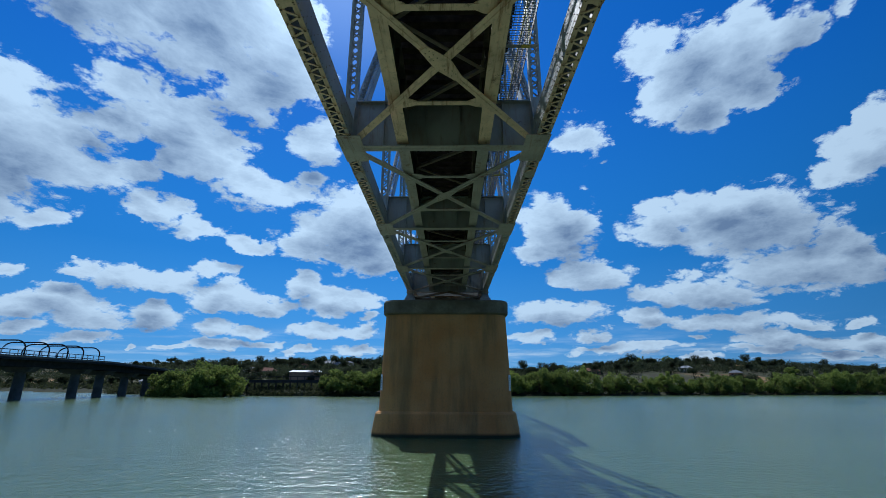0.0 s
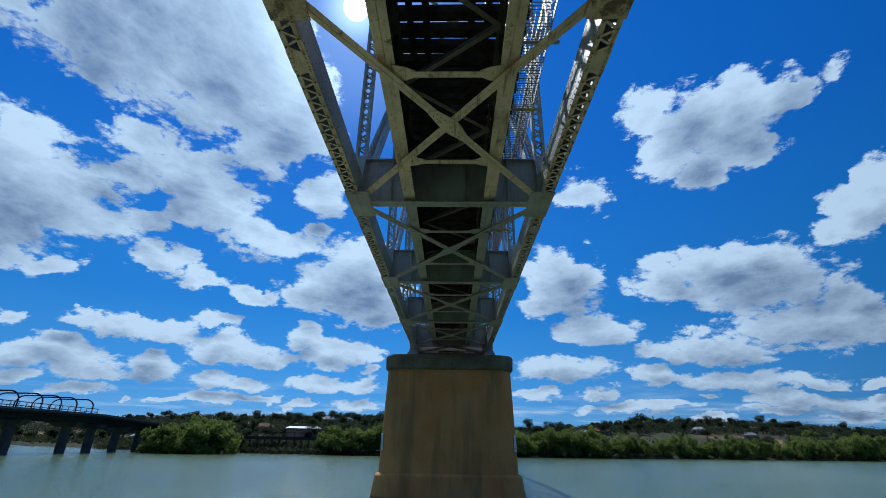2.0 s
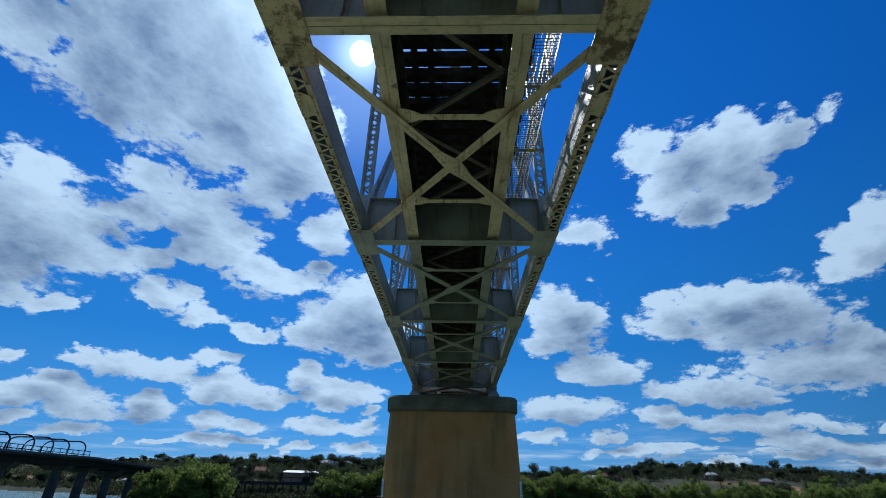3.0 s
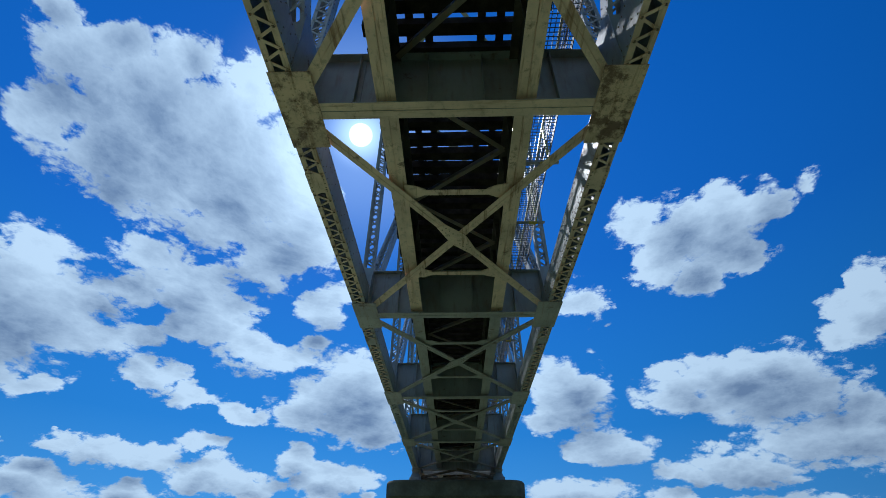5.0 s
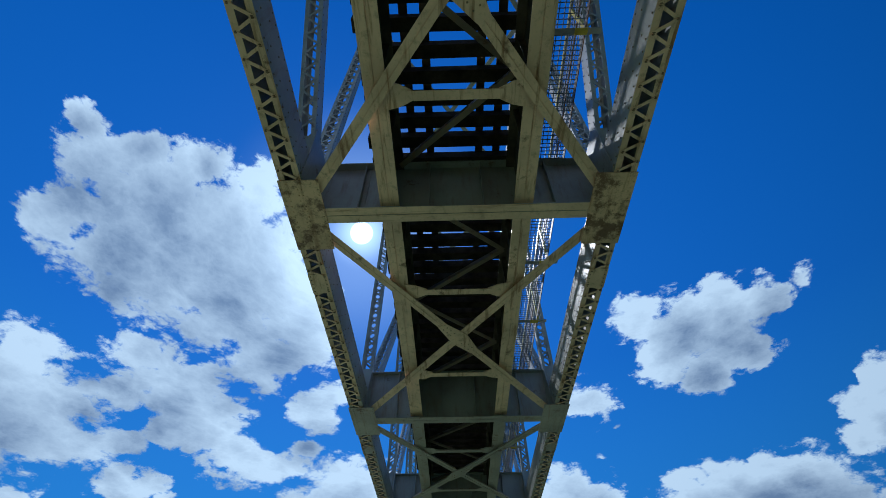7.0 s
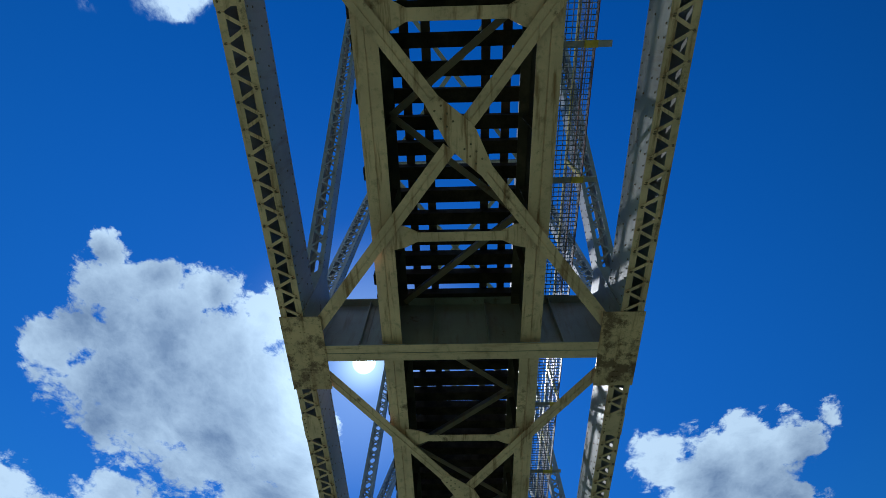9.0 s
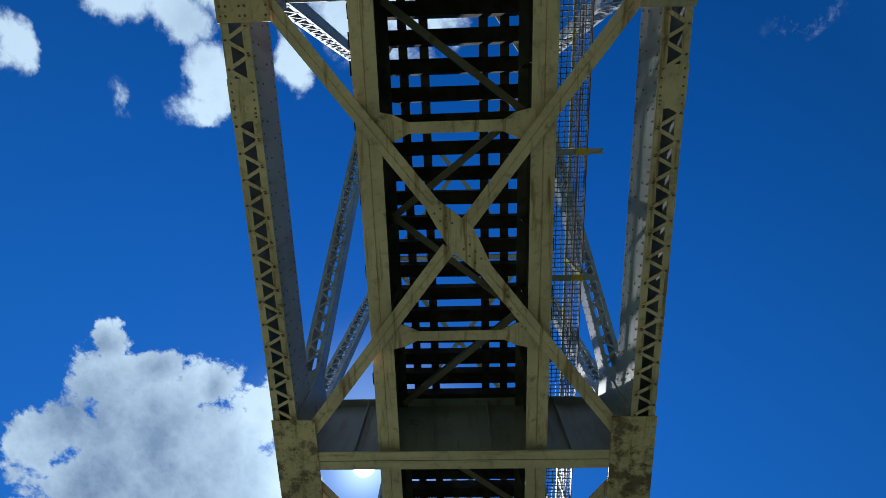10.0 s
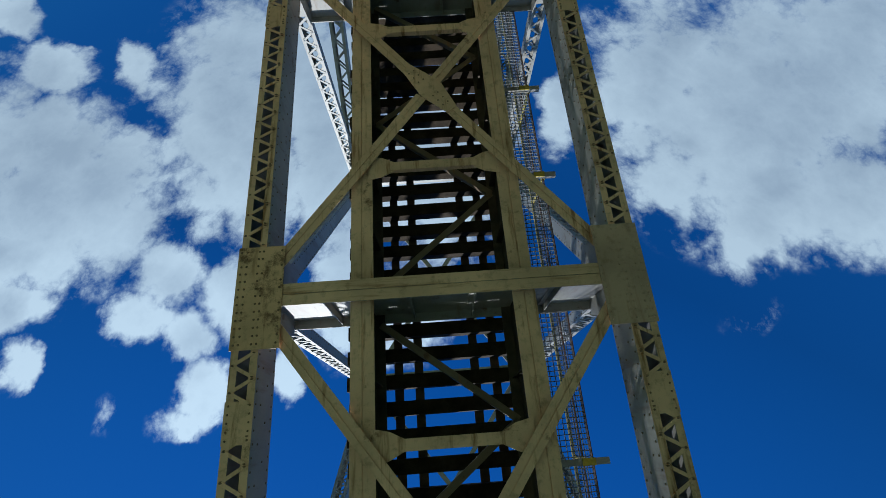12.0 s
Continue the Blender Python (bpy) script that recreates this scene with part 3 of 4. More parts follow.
def bottom_chord(side):
    y0, y1 = node_y(FIRST) - 0.35, node_y(LAST) + 0.35
    # seen along +y, the side of a section is +x
    ym = node_y(2) - 1.2
    run = lambda x, turn, a, b: Build().sweep((side * x, a, ZB), (side * x, b, ZB), channel(0.645, 0.095, turn))
    # undersides painted paler and warmer, like light thrown up by the water
    chord = part("bottom_chord", run(XO, -side, y0, ym), STEEL, bridge, "twin-channel bottom chord with zigzag lacing underneath", below=STEEL_RUSTY_BOUNCE)
    part("inner_channel", run(XI, side, y0, ym), STEEL, chord, below=STEEL_RUSTY_BOUNCE)
    part("outer_channel", run(XO, -side, ym + 0.003, y1), STEEL, chord, below=STEEL_WORN_DIM)
    part("inner_channel", run(XI, side, ym + 0.003, y1), STEEL, chord, below=STEEL_WORN_DIM)
    for k in range(FIRST, LAST + 1):
        y = node_y(k)
        plate = Build().box(*sorted((side * 2.11, side * 2.735)), y - 0.70, y + 0.70, ZB - 0.018, ZB - 0.003)
        sound = side > 0 and k != 1
        skin = STEEL_WORN_DIM if k > 1 else GUSSET_SOUND if sound else GUSSET
        part("gusset_plate", plate, skin, chord, "riveted gusset plate in sound paint" if sound else "rust-stained riveted gusset plate")
        if -2 < k < 4:
            r = Build()
            rows = [2.15, 2.40, 2.46, 2.62, 2.69]
            for x in rows:
                for j in range(13):
                    if random.random() < 0.9:
                        r.rivet((side * (x + random.uniform(-0.006, 0.006)), y - 0.63 + j * 0.105, ZB - 0.018), (0, 0, -1), 0.017)
            tagged(part("rivets", r, RIVET if k == 0 and side < 0 else skin, chord), kind="stuff")
        if k == LAST:
            continue
        ya, yb = y + 0.72, node_y(k + 1) - 0.72
        ties = [(y + 1.31, y + 1.80)]
        for t0, t1 in ties:
            tie = Build().box(*sorted((side * (XI - 0.004), side * (XO + 0.004))), t0, t1, ZB - 0.014, ZB - 0.002)
            part("tie_plate", tie, STEEL_WORN_DIM if k > 1 else STEEL_RUSTY_BOUNCE, chord)
        if -2 < k < 3:
            r = Build()
            for t0, t1 in ties:
                for x in (XI + 0.04, XO - 0.04):
                    for j in range(5):
                        r.rivet((side * x, t0 + 0.05 + j * (t1 - t0 - 0.1) / 4, ZB - 0.014), (0, 0, -1), 0.015)
            tagged(part("rivets", r, RIVET, chord), kind="stuff")
        if -2 < k < 3:
            r = Build()
            for j in range(int(P / 0.15)):
                for z in (ZB + 0.055, ZB + 0.585):
                    r.rivet((side * XI, y + j * 0.15, z), (-side, 0, 0), 0.016)
                if j % 3 == 0:
                    r.rivet((side * XI, y + j * 0.15, ZB + 0.21), (-side, 0, 0), 0.016)
                    r.rivet((side * XI, y + j * 0.15 + 0.2, ZB + 0.40), (-side, 0, 0), 0.016)
            tagged(part("rivets", r, GRIMY, chord), kind="stuff")
        cells, rest = int((yb - ya) / 0.308), Build()
        top = Build()
        for i in range(cells):
            yc = ya + (i + 0.5) * (yb - ya) / cells
            top.box(*sorted((side * (XI + 0.006), side * (XO - 0.006))), yc - 0.115, yc + 0.115, ZB + 0.646, ZB + 0.658)
            if any(t0 - 0.02 < yc < t1 + 0.02 for t0, t1 in ties):
                continue
            for h in (-1, 1):
                ym = yc + h * 0.077
                if -2 < k < 3:
                    o = new("lacing_bar", LACE[1 if h * side > 0 else -1])
                    under(o, chord)
                    o.matrix_basis = pose(side * XC, ym, ZB - 0.007 - (0.013 if h > 0 else 0)) @ Matrix.Diagonal((1, 0.5, 1, 1))
                else:
                    rest.beam((side * (XC - 0.135 * h), ym - 0.078, ZB - 0.008), (side * (XC + 0.135 * h), ym + 0.078, ZB - 0.008), 0.06, 0.012)
        tagged(part("top_lacing", top, STEEL, chord), kind="stuff")
        if rest.v:
            tagged(part("lacing", rest, STEEL, chord), kind="stuff")
    return chord


for side in (-1, 1):
    bottom_chord(side)


def floor_beam(k):
    y = node_y(k)
    top = ZB + 1.38
    b = Build().sweep((-XI + 0.006, y, ZB - 0.001), (XI - 0.006, y, ZB - 0.001), i_section(0.30, 1.38, 0.022, 0.022))
    fb = part("floor_beam", b, STEEL, bridge, below=BEAM_UNDER if k < 2 else STEEL_WORN_DIM, where=lambda f: f.normal.z < -0.7 and f.center.z < ZB + 0.1)
    for x in (-1.60, -0.45, 0.45, 1.60):
        for s in (-1, 1):
            st = Build().sweep((x, y + s * 0.012, ZB + 0.024), (x, y + s * 0.012, top - 0.026), [(-0.01, 0), (0.08, 0), (0.08, 0.014), (0.004, 0.014), (0.004, 0.11), (-0.01, 0.11)], up=(0, s, 0))
            part("stiffener", st, STEEL, fb)
    return fb


for k in range(FIRST, LAST + 1):
    floor_beam(k)

ZS, ST = 9.11, ZB + 1.365                 # underside and top of the stringers


def stringer(k, side):
    y0, y1 = node_y(k) + 0.012, node_y(k + 1) - 0.012
    x = side * 1.085
    b = Build().sweep((x, y0, ZS), (x, y1, ZS), i_section(0.31, ST - ZS, 0.022, 0.02))
    st = part("stringer", b, STEEL_RUSTY_BOUNCE if -1 <= k < 2 else STEEL_WORN_DIM, bridge, "riveted track stringer with rust along its flanges", below=INNER_BROWN,
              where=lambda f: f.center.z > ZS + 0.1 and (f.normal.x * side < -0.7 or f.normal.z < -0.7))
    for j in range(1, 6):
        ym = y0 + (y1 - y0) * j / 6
        part("stiffener", Build().box(*sorted((x - side * 0.012, x - side * 0.11)), ym - 0.01, ym + 0.01, ZS + 0.024, ST - 0.024), INNER_BROWN, st)


def lateral_system(k):
    skin = STEEL_RUSTY_BOUNCE if -1 <= k < 2 else STEEL_WORN_DIM
    y0, y1 = node_y(k) + 0.43, node_y(k + 1) - 0.47
    ym = (y0 + y1) / 2
    z = ZB + 0.035
    flip = -1 if k % 2 == 0 and k > 1 else 1
    a, c = (-2.2 * flip, y0, z), (2.2 * flip, y1, z)
    d, e = (2.2 * flip, y0, z), (-2.2 * flip, y1, z)
    b = Build().sweep(a, c, twin_angle(0.19, 0.09))
    part("lateral_brace", b, skin, bridge)
    mid = Vector((0, ym, z))
    for q in (d, e):
        w = (Vector(q) - mid).normalized()
        b = Build().sweep(tuple(mid + w * 0.20), q, twin_angle(0.19, 0.09))
        part("lateral_brace", b, skin, bridge)
    u = (Vector(c) - Vector(a)).normalized()
    n = Vector((-u.y, u.x, 0))
    hexagon = ((-0.54, -0.096), (-0.04, -0.215), (0.08, -0.215), (0.58, -0.096), (0.58, 0.096), (0.12, 0.185), (0.0, 0.185), (-0.54, 0.096))
    pts = [mid + u * p + n * q * flip for p, q in hexagon]
    if flip < 0:
        pts.reverse()
    g = part("lateral_gusset", Build().prism([(p.x, p.y) for p in pts], z - 0.016, z - 0.002), skin, bridge, "riveted plate where the diagonal braces cross")
    if -2 < k < 3:
        r = Build()
        for i in (-0.42, -0.3, -0.18, 0.18, 0.3, 0.42):
            for j in (-0.05, 0.05):
                p = mid + u * i + n * j
                r.rivet((p.x, p.y, z - 0.016), (0, 0, -1), 0.016)
        tagged(part("rivets", r, RIVET, g), kind="stuff")
    # cross struts between the stringers, with splayed plates at their ends
    for f in (0.2915, 0.709):
        ys = node_y(k) + f * P
        b = Build().sweep((-0.66, ys, ZS - 0.045), (0.66, ys, ZS - 0.045), angle(0.14, 0.09))
        st = part("cross_strut", b, skin, bridge)
        for s in (-1, 1):
            o = [(s * 0.58, ys - 0.07), (s * 0.76, ys - 0.16), (s * 0.98, ys - 0.21), (s * 0.98, ys + 0.21), (s * 0.76, ys + 0.16), (s * 0.58, ys + 0.07)]
            if s < 0:
                o.reverse()
            part("strut_gusset", Build().prism(o, ZS - 0.028, ZS - 0.012), skin, st)
    zig = [(-0.95, node_y(k) + 0.25), (0.95, node_y(k) + 1.72), (-0.95, node_y(k) + 3.2), (0.95, node_y(k) + 4.75), (-0.95, node_y(k) + 6.35)]
    for p, q in zip(zig, zig[1:]):
        b = Build().sweep((*p, 10.0), (*q, 10.0), angle(0.10, 0.09))
        part("stringer_brace", b, GRIMY, bridge)


for k in range(FIRST, LAST):
    for side in (-1, 1):
        stringer(k, side)
    lateral_system(k)


def laced(name, a, c, wx, depth, pitch, flange, bar, label=""):
    """A member in the truss plane: two channels, laced on both faces."""
    a, c = Vector(a), Vector(c)
    d = (c - a).normalized()
    u = Vector((1, 0, 0)).cross(d).normalized()
    o = -u * (depth / 2)
    ends = []
    for s in (-1, 1):
        v = o + Vector((s * wx / 2, 0, 0))
        ends.append(Build().sweep(a + v, c + v, channel(depth, flange, 1 if d.cross(u).x * s < 0 else -1), up=u))
    m = part(name, ends[0], STEEL, bridge, label)
    part("channel", ends[1], STEEL, m)
    n = int((c - a).length / pitch)
    l = Build()
    lo, hi = 0.10 * (c - a).length, 0.95 * (c - a).length
    for t in (-1, 1):
        for i in range(n):
            s0, s1 = i * pitch, (i + 1) * pitch
            if s0 < lo or s1 > hi:
                continue
            e = 1 if i % 2 else -1
            o = u * (t * (depth / 2 + 0.006))
            x = Vector((wx / 2 - flange * 0.6, 0, 0)) * e
            l.beam(a + d * s0 + o - x, a + d * s1 + o + x, bar, 0.010, up=u)
    tagged(part("lacing", l, STEEL, m), kind="stuff")
    if -9 < min(a.y, c.y) and max(a.y, c.y) < 18:
        r = Build()
        inward = -1 if a.x > 0 else 1
        for i in range(int((c - a).length * 0.9 / 0.16)):
            p = a + d * (0.5 + i * 0.16) + Vector((inward * wx / 2, 0, 0))
            for t in (-1, 1):
                r.rivet(p + u * (t * (depth / 2 - 0.04)), (inward, 0, 0), 0.015)
        tagged(part("rivets", r, GRIMY, m), kind="stuff")
    for t in (-1, 1):
        o = u * (t * (depth / 2 + 0.006))
        part("end_plate", Build().beam(a + o, a + d * lo + o, wx, 0.011, up=u), STEEL, m)
        part("end_plate", Build().beam(a + d * hi + o, c + o, wx, 0.011, up=u), STEEL, m)
    return m


for side in (-1, 1):
    x = side * XC
    for k in range(-1, 5):
        laced("vertical_post", (x, node_y(k), ZB + 0.45), (x, node_y(k), TOP[k]), 0.325, 0.22, 0.20, 0.075, 0.048)
    for k, j in ((0, -1), (1, 0), (2, 3), (3, 4)):
        laced("diagonal", (x, node_y(k), ZB + 0.30), (x, node_y(j), TOP[j]), 0.325, 0.34, 0.19, 0.075, 0.038)
    for k, j in ((-2, -1), (5, 4)):
        laced("end_post", (x, node_y(k), ZB + 0.30), (x, node_y(j), TOP[j]), 0.42, 0.42, 0.30, 0.09, 0.05)
    for k in range(-1, 4):
        a, c = (x, node_y(k), TOP[k]), (x, node_y(k + 1), TOP[k + 1])
        tc = part("top_chord", Build().sweep(a, c, [(-0.25, -0.23), (-0.23, -0.23), (-0.23, 0.22), (0.23, 0.22), (0.23, -0.23), (0.25, -0.23), (0.25, 0.25), (-0.25, 0.25)]), STEEL, bridge)
        b = Build()
        for i in range(14):
            p, q = Vector(a).lerp(Vector(c), i / 14), Vector(a).lerp(Vector(c), (i + 1) / 14)
            o = Vector((0.19 * (1 if i % 2 else -1), 0, -0.24))
            b.beam(p + o, q + Vector((-o.x, 0, o.z)), 0.07, 0.012)
        tagged(part("lacing", b, STEEL, tc), kind="stuff")
    for k in range(FIRST, LAST + 1):
        y = node_y(k)
        for xx in (XI - 0.014, XO + 0.002):
            lean = 0 if k in (-1, 4) else (-1 if k in (0, 1, 5) else 1)
            o = [(-0.55 + min(lean, 0) * 0.22, 9.02), (0.55 + max(lean, 0) * 0.22, 9.02), (0.42 + max(lean, 0) * 0.38, 9.75), (0.24 + max(lean, 0) * 0.62, 10.35),
                 (-0.24 + min(lean, 0) * 0.62, 10.35), (-0.42 + min(lean, 0) * 0.38, 9.75)]
            b = Build()
            b.v = [(side * (xx + t), y + p, z) for t in (0, 0.012) for p, z in o]
            b.f = [tuple(range(6)), tuple(range(11, 5, -1))] + [(i, (i + 1) % 6, 6 + (i + 1) % 6, 6 + i) for i in range(6)]
            part("node_plate", b, STEEL, bridge)
for k in range(-1, 5):
    low = -0.9 if k not in (-1, 4) else -1.5
    bar = lambda h: Build().sweep((-XC, node_y(k), TOP[k] + h), (XC, node_y(k), TOP[k] + h), channel(0.18, 0.16, 1))
    sw = part("sway_strut", bar(0), STEEL, bridge)
    part("lower_strut", bar(low), STEEL, sw)
    for i in range(6):
        x0, x1 = -XC + i * XC / 3, -XC + (i + 1) * XC / 3
        z0, z1 = (TOP[k] + low, TOP[k]) if i % 2 else (TOP[k], TOP[k] + low)
        part("web_bar", Build().beam((x0, node_y(k), z0), (x1, node_y(k), z1), 0.07, 0.07), STEEL, sw)
    if k < 4:
        for s in (-1, 1):
            b = Build().beam((-s * XC, node_y(k), TOP[k]), (s * XC, node_y(k + 1), TOP[k + 1]), 0.14, 0.12)
            part("top_lateral", b, STEEL, bridge)


# cross frames between the bearings at both ends
for k, o in ((FIRST, 0.12), (LAST, -0.12)):
    y = node_y(k) + o
    for a, c in (((-2.2, y, 8.42), (2.2, y, 8.42)), ((-2.2, y, 8.5), (0, y, 8.93)), ((2.2, y, 8.5), (0, y, 8.93))):
        part("end_frame_bar", Build().sweep(a, c, angle(0.16, 0.14)), GRIMY, bridge)


# ---------------------------------------------------------------- track
ZT = ST + 0.012
track = thing("railway_track", (0, node_y(LAST), ZT), "dark tarred timber sleepers with steel rails on the bridge stringers", "railway track")
sleeper_mesh = Build().hexa([(x, y, z) for z in (0, 0.195) for x, y in ((-1.505, -0.102), (1.505, -0.102), (1.505, 0.102), (-1.505, 0.102))]).mesh("sleeper", SLEEPER)
rows = [-3.216 - 0.394 * i for i in range(33)] + [-2.80, -2.33, -1.857] + [-1.487 + 0.3895 * i for i in range(84)]
for y in rows:
    if node_y(FIRST) - 0.3 < y < node_y(LAST) + 0.3:
        o = new("sleeper", sleeper_mesh)
        under(o, track)
        o.matrix_basis = pose(random.uniform(-0.025, 0.025), y + random.uniform(-0.012, 0.012), ZT, 0, 0, random.uniform(-0.5, 0.5))
for x, lab in ((-0.755, ""), (0.755, ""), (-0.44, "guard rail"), (0.44, "guard rail")):
    b = Build()
    z = ZT + 0.20
    y0, y1 = node_y(FIRST) - 0.3, node_y(LAST) + 0.35
    b.sweep((x, y0, z), (x, y1, z), [(-0.068, 0), (0.068, 0), (0.068, 0.015), (0.01, 0.03), (0.01, 0.11), (0.035, 0.118), (0.035, 0.15), (-0.035, 0.15), (-0.035, 0.118), (-0.01, 0.11), (-0.01, 0.03), (-0.068, 0.015)])
    part("guard_rail" if lab else "rail", b, RAIL, track)


# ---------------------------------------------------------------- walkway
walkway = thing("walkway", (1.7, node_y(LAST), 10.4), "open steel mesh walkway with yellow handrails beside the track", "walkway")
ZW = 10.36
y0, y1 = node_y(FIRST), node_y(LAST)
for y in [node_y(k) + o for k in range(FIRST, LAST) for o in (2.33, 4.29)]:
    b = Build().sweep((1.10, y, ZW - 0.10), (2.18, y, ZW - 0.10), angle(0.09, 0.08))
    br = part("bracket", b, STEEL, walkway)
    part("base_plate", Build().box(1.79, 1.98, y - 0.05, y + 0.05, ZW - 0.118, ZW - 0.102), YELLOW, br, "yellow post base plate")
    part("handrail_post", Build().box(1.96, 2.01, y - 0.03, y + 0.03, ZW - 0.088, ZW + 1.05), YELLOW, walkway)
b = Build().box(1.95, 2.0, y0, y1, ZW + 1.02, ZW + 1.07)
part("handrail", b, YELLOW, walkway)
part("middle_rail", Build().box(1.965, 1.99, y0, y1, ZW + 0.52, ZW + 0.55), BROWN, walkway)
for k in range(FIRST, LAST):
    b = Build()
    ya, yb = node_y(k), node_y(k + 1)
    for pitch, w, z0, z1, rows in ((0.075, 0.002, 0.04, 0.52, 4), (0.038, 0.0035, 0.55, 1.02, 7)):
        m = int((yb - ya) / pitch)
        for i in range(m):
            y = ya + (yb - ya) * i / m
            b.box(1.9745, 1.9785, y - w, y + w, ZW + z0, ZW + z1)
        for i in range(rows):
            z = ZW + z0 + (z1 - z0) * (i + 0.5) / rows
            b.box(1.968, 1.973, ya, yb, z - w, z + w)
    tagged(part("mesh_infill", b, GALV, walkway), kind="stuff")
part("toe_board", Build().box(1.97, 1.985, y0, y1, ZW, ZW + 0.10), BROWN, walkway)
for k in range(FIRST, LAST):
    b = Build()
    ya, yb = node_y(k) + 0.16, node_y(k + 1) - 0.16
    m = int((yb - ya) / 0.075)
    for i in range(m + 1):
        y = ya + (yb - ya) * i / m
        b.box(1.38, 1.95, y - 0.006, y + 0.006, ZW - 0.010, ZW + 0.004)
    for i in range(8):
        x = 1.38 + i * 0.57 / 7
        b.box(x - 0.004, x + 0.004, ya, yb, ZW - 0.03, ZW)
    tagged(part("grating", b, GALV, walkway), kind="stuff")


# ---------------------------------------------------------------- pier
def outline(hw, hd, r, z, cx, cy, n=8):
    pts = []
    for qx, qy, a0 in ((1, 1, 0), (-1, 1, 90), (-1, -1, 180), (1, -1, 270)):
        for i in range(n + 1):
            a = radians(a0 + 90 * i / n)
            pts.append((cx + qx * (hw - r) + r * math.cos(a), cy + qy * (hd - r) + r * math.sin(a), z))
    return pts


def make_pier(cy):
    cx = -0.11
    t = thing("bridge_pier", (cx, cy, 0), "tapered ochre concrete pier with dark water stains in the river", "bridge pier", "piers of the railway bridge")
    R = lambda hw, hd, r, z: outline(hw, hd, r, z, cx, cy)
    part("plinth", Build().loft([R(4.60, 3.30, 1.2, -3.0), R(4.47, 3.20, 1.1, 0.0), R(4.27, 3.06, 1.05, 1.26), R(4.20, 3.00, 1.05, 1.36), R(4.0, 2.88, 1.0, 1.44)]), PIER, t)
    part("shaft", Build().loft([R(4.07, 2.94, 1.0, 1.40), R(3.83, 2.82, 0.95, 7.16)]), PIER, t)
    part("cap", Build().loft([R(3.84, 2.83, 0.95, 7.14), R(3.98, 2.97, 1.0, 7.24), R(4.00, 3.00, 1.0, 7.93), R(3.95, 2.95, 1.0, 8.04), R(3.4, 2.4, 0.8, 8.09)]), PIER_CAP, t)
    for s in (-1, 1):
        for y in (cy - 0.72, cy + 0.72):
            sq = lambda hx, hy, z: [(s * XC + i * hx, y + j * hy, z) for i, j in ((-1, -1), (1, -1), (1, 1), (-1, 1))]
            b = Build().loft([sq(0.48, 0.42, 8.06), sq(0.48, 0.42, 8.32), sq(0.36, 0.33, 8.33), sq(0.34, 0.32, 8.52), sq(0.30, 0.28, 8.53), sq(0.20, 0.12, 8.80), sq(0.26, 0.22, 8.965)])
            part("bearing", b, STEEL, t, "steel bridge bearing")
    return t


SPAN = node_y(LAST) - node_y(FIRST) + 1.5
pier = make_pier(node_y(LAST) + 0.60)
for i in (-1, 1, 2):
    copy_thing(pier, Matrix.Translation((-0.11, node_y(LAST) + 0.60 + i * SPAN, 0)))
for i in (1, 2):
    for o in (bridge, track, walkway):
        copy_thing(o, Matrix.Translation((o.location.x, o.location.y + i * SPAN, o.location.z)))
for s in (-1, 1):
    sign = thing("marker_board", (-0.11 + s * 3.895, node_y(LAST) + 0.60 - 2.43, 3.05), "narrow white marker board fixed to the pier flank", "sign", "marker boards")
    m = Matrix.Translation(sign.location) @ Matrix.Rotation(radians(s * 60), 4, "Z")
    place = lambda b: setattr(b, "v", [tuple(m @ Vector(p)) for p in b.v]) or b
    part("board", place(Build().box(-0.12, 0.12, -0.02, 0.02, -0.46, 0.46)), WHITE, sign)
    for i in range(5):
        part("lettering_bar", place(Build().box(-0.07, 0.05, -0.028, -0.018, -0.32 + i * 0.14, -0.26 + i * 0.14)), INK, sign)


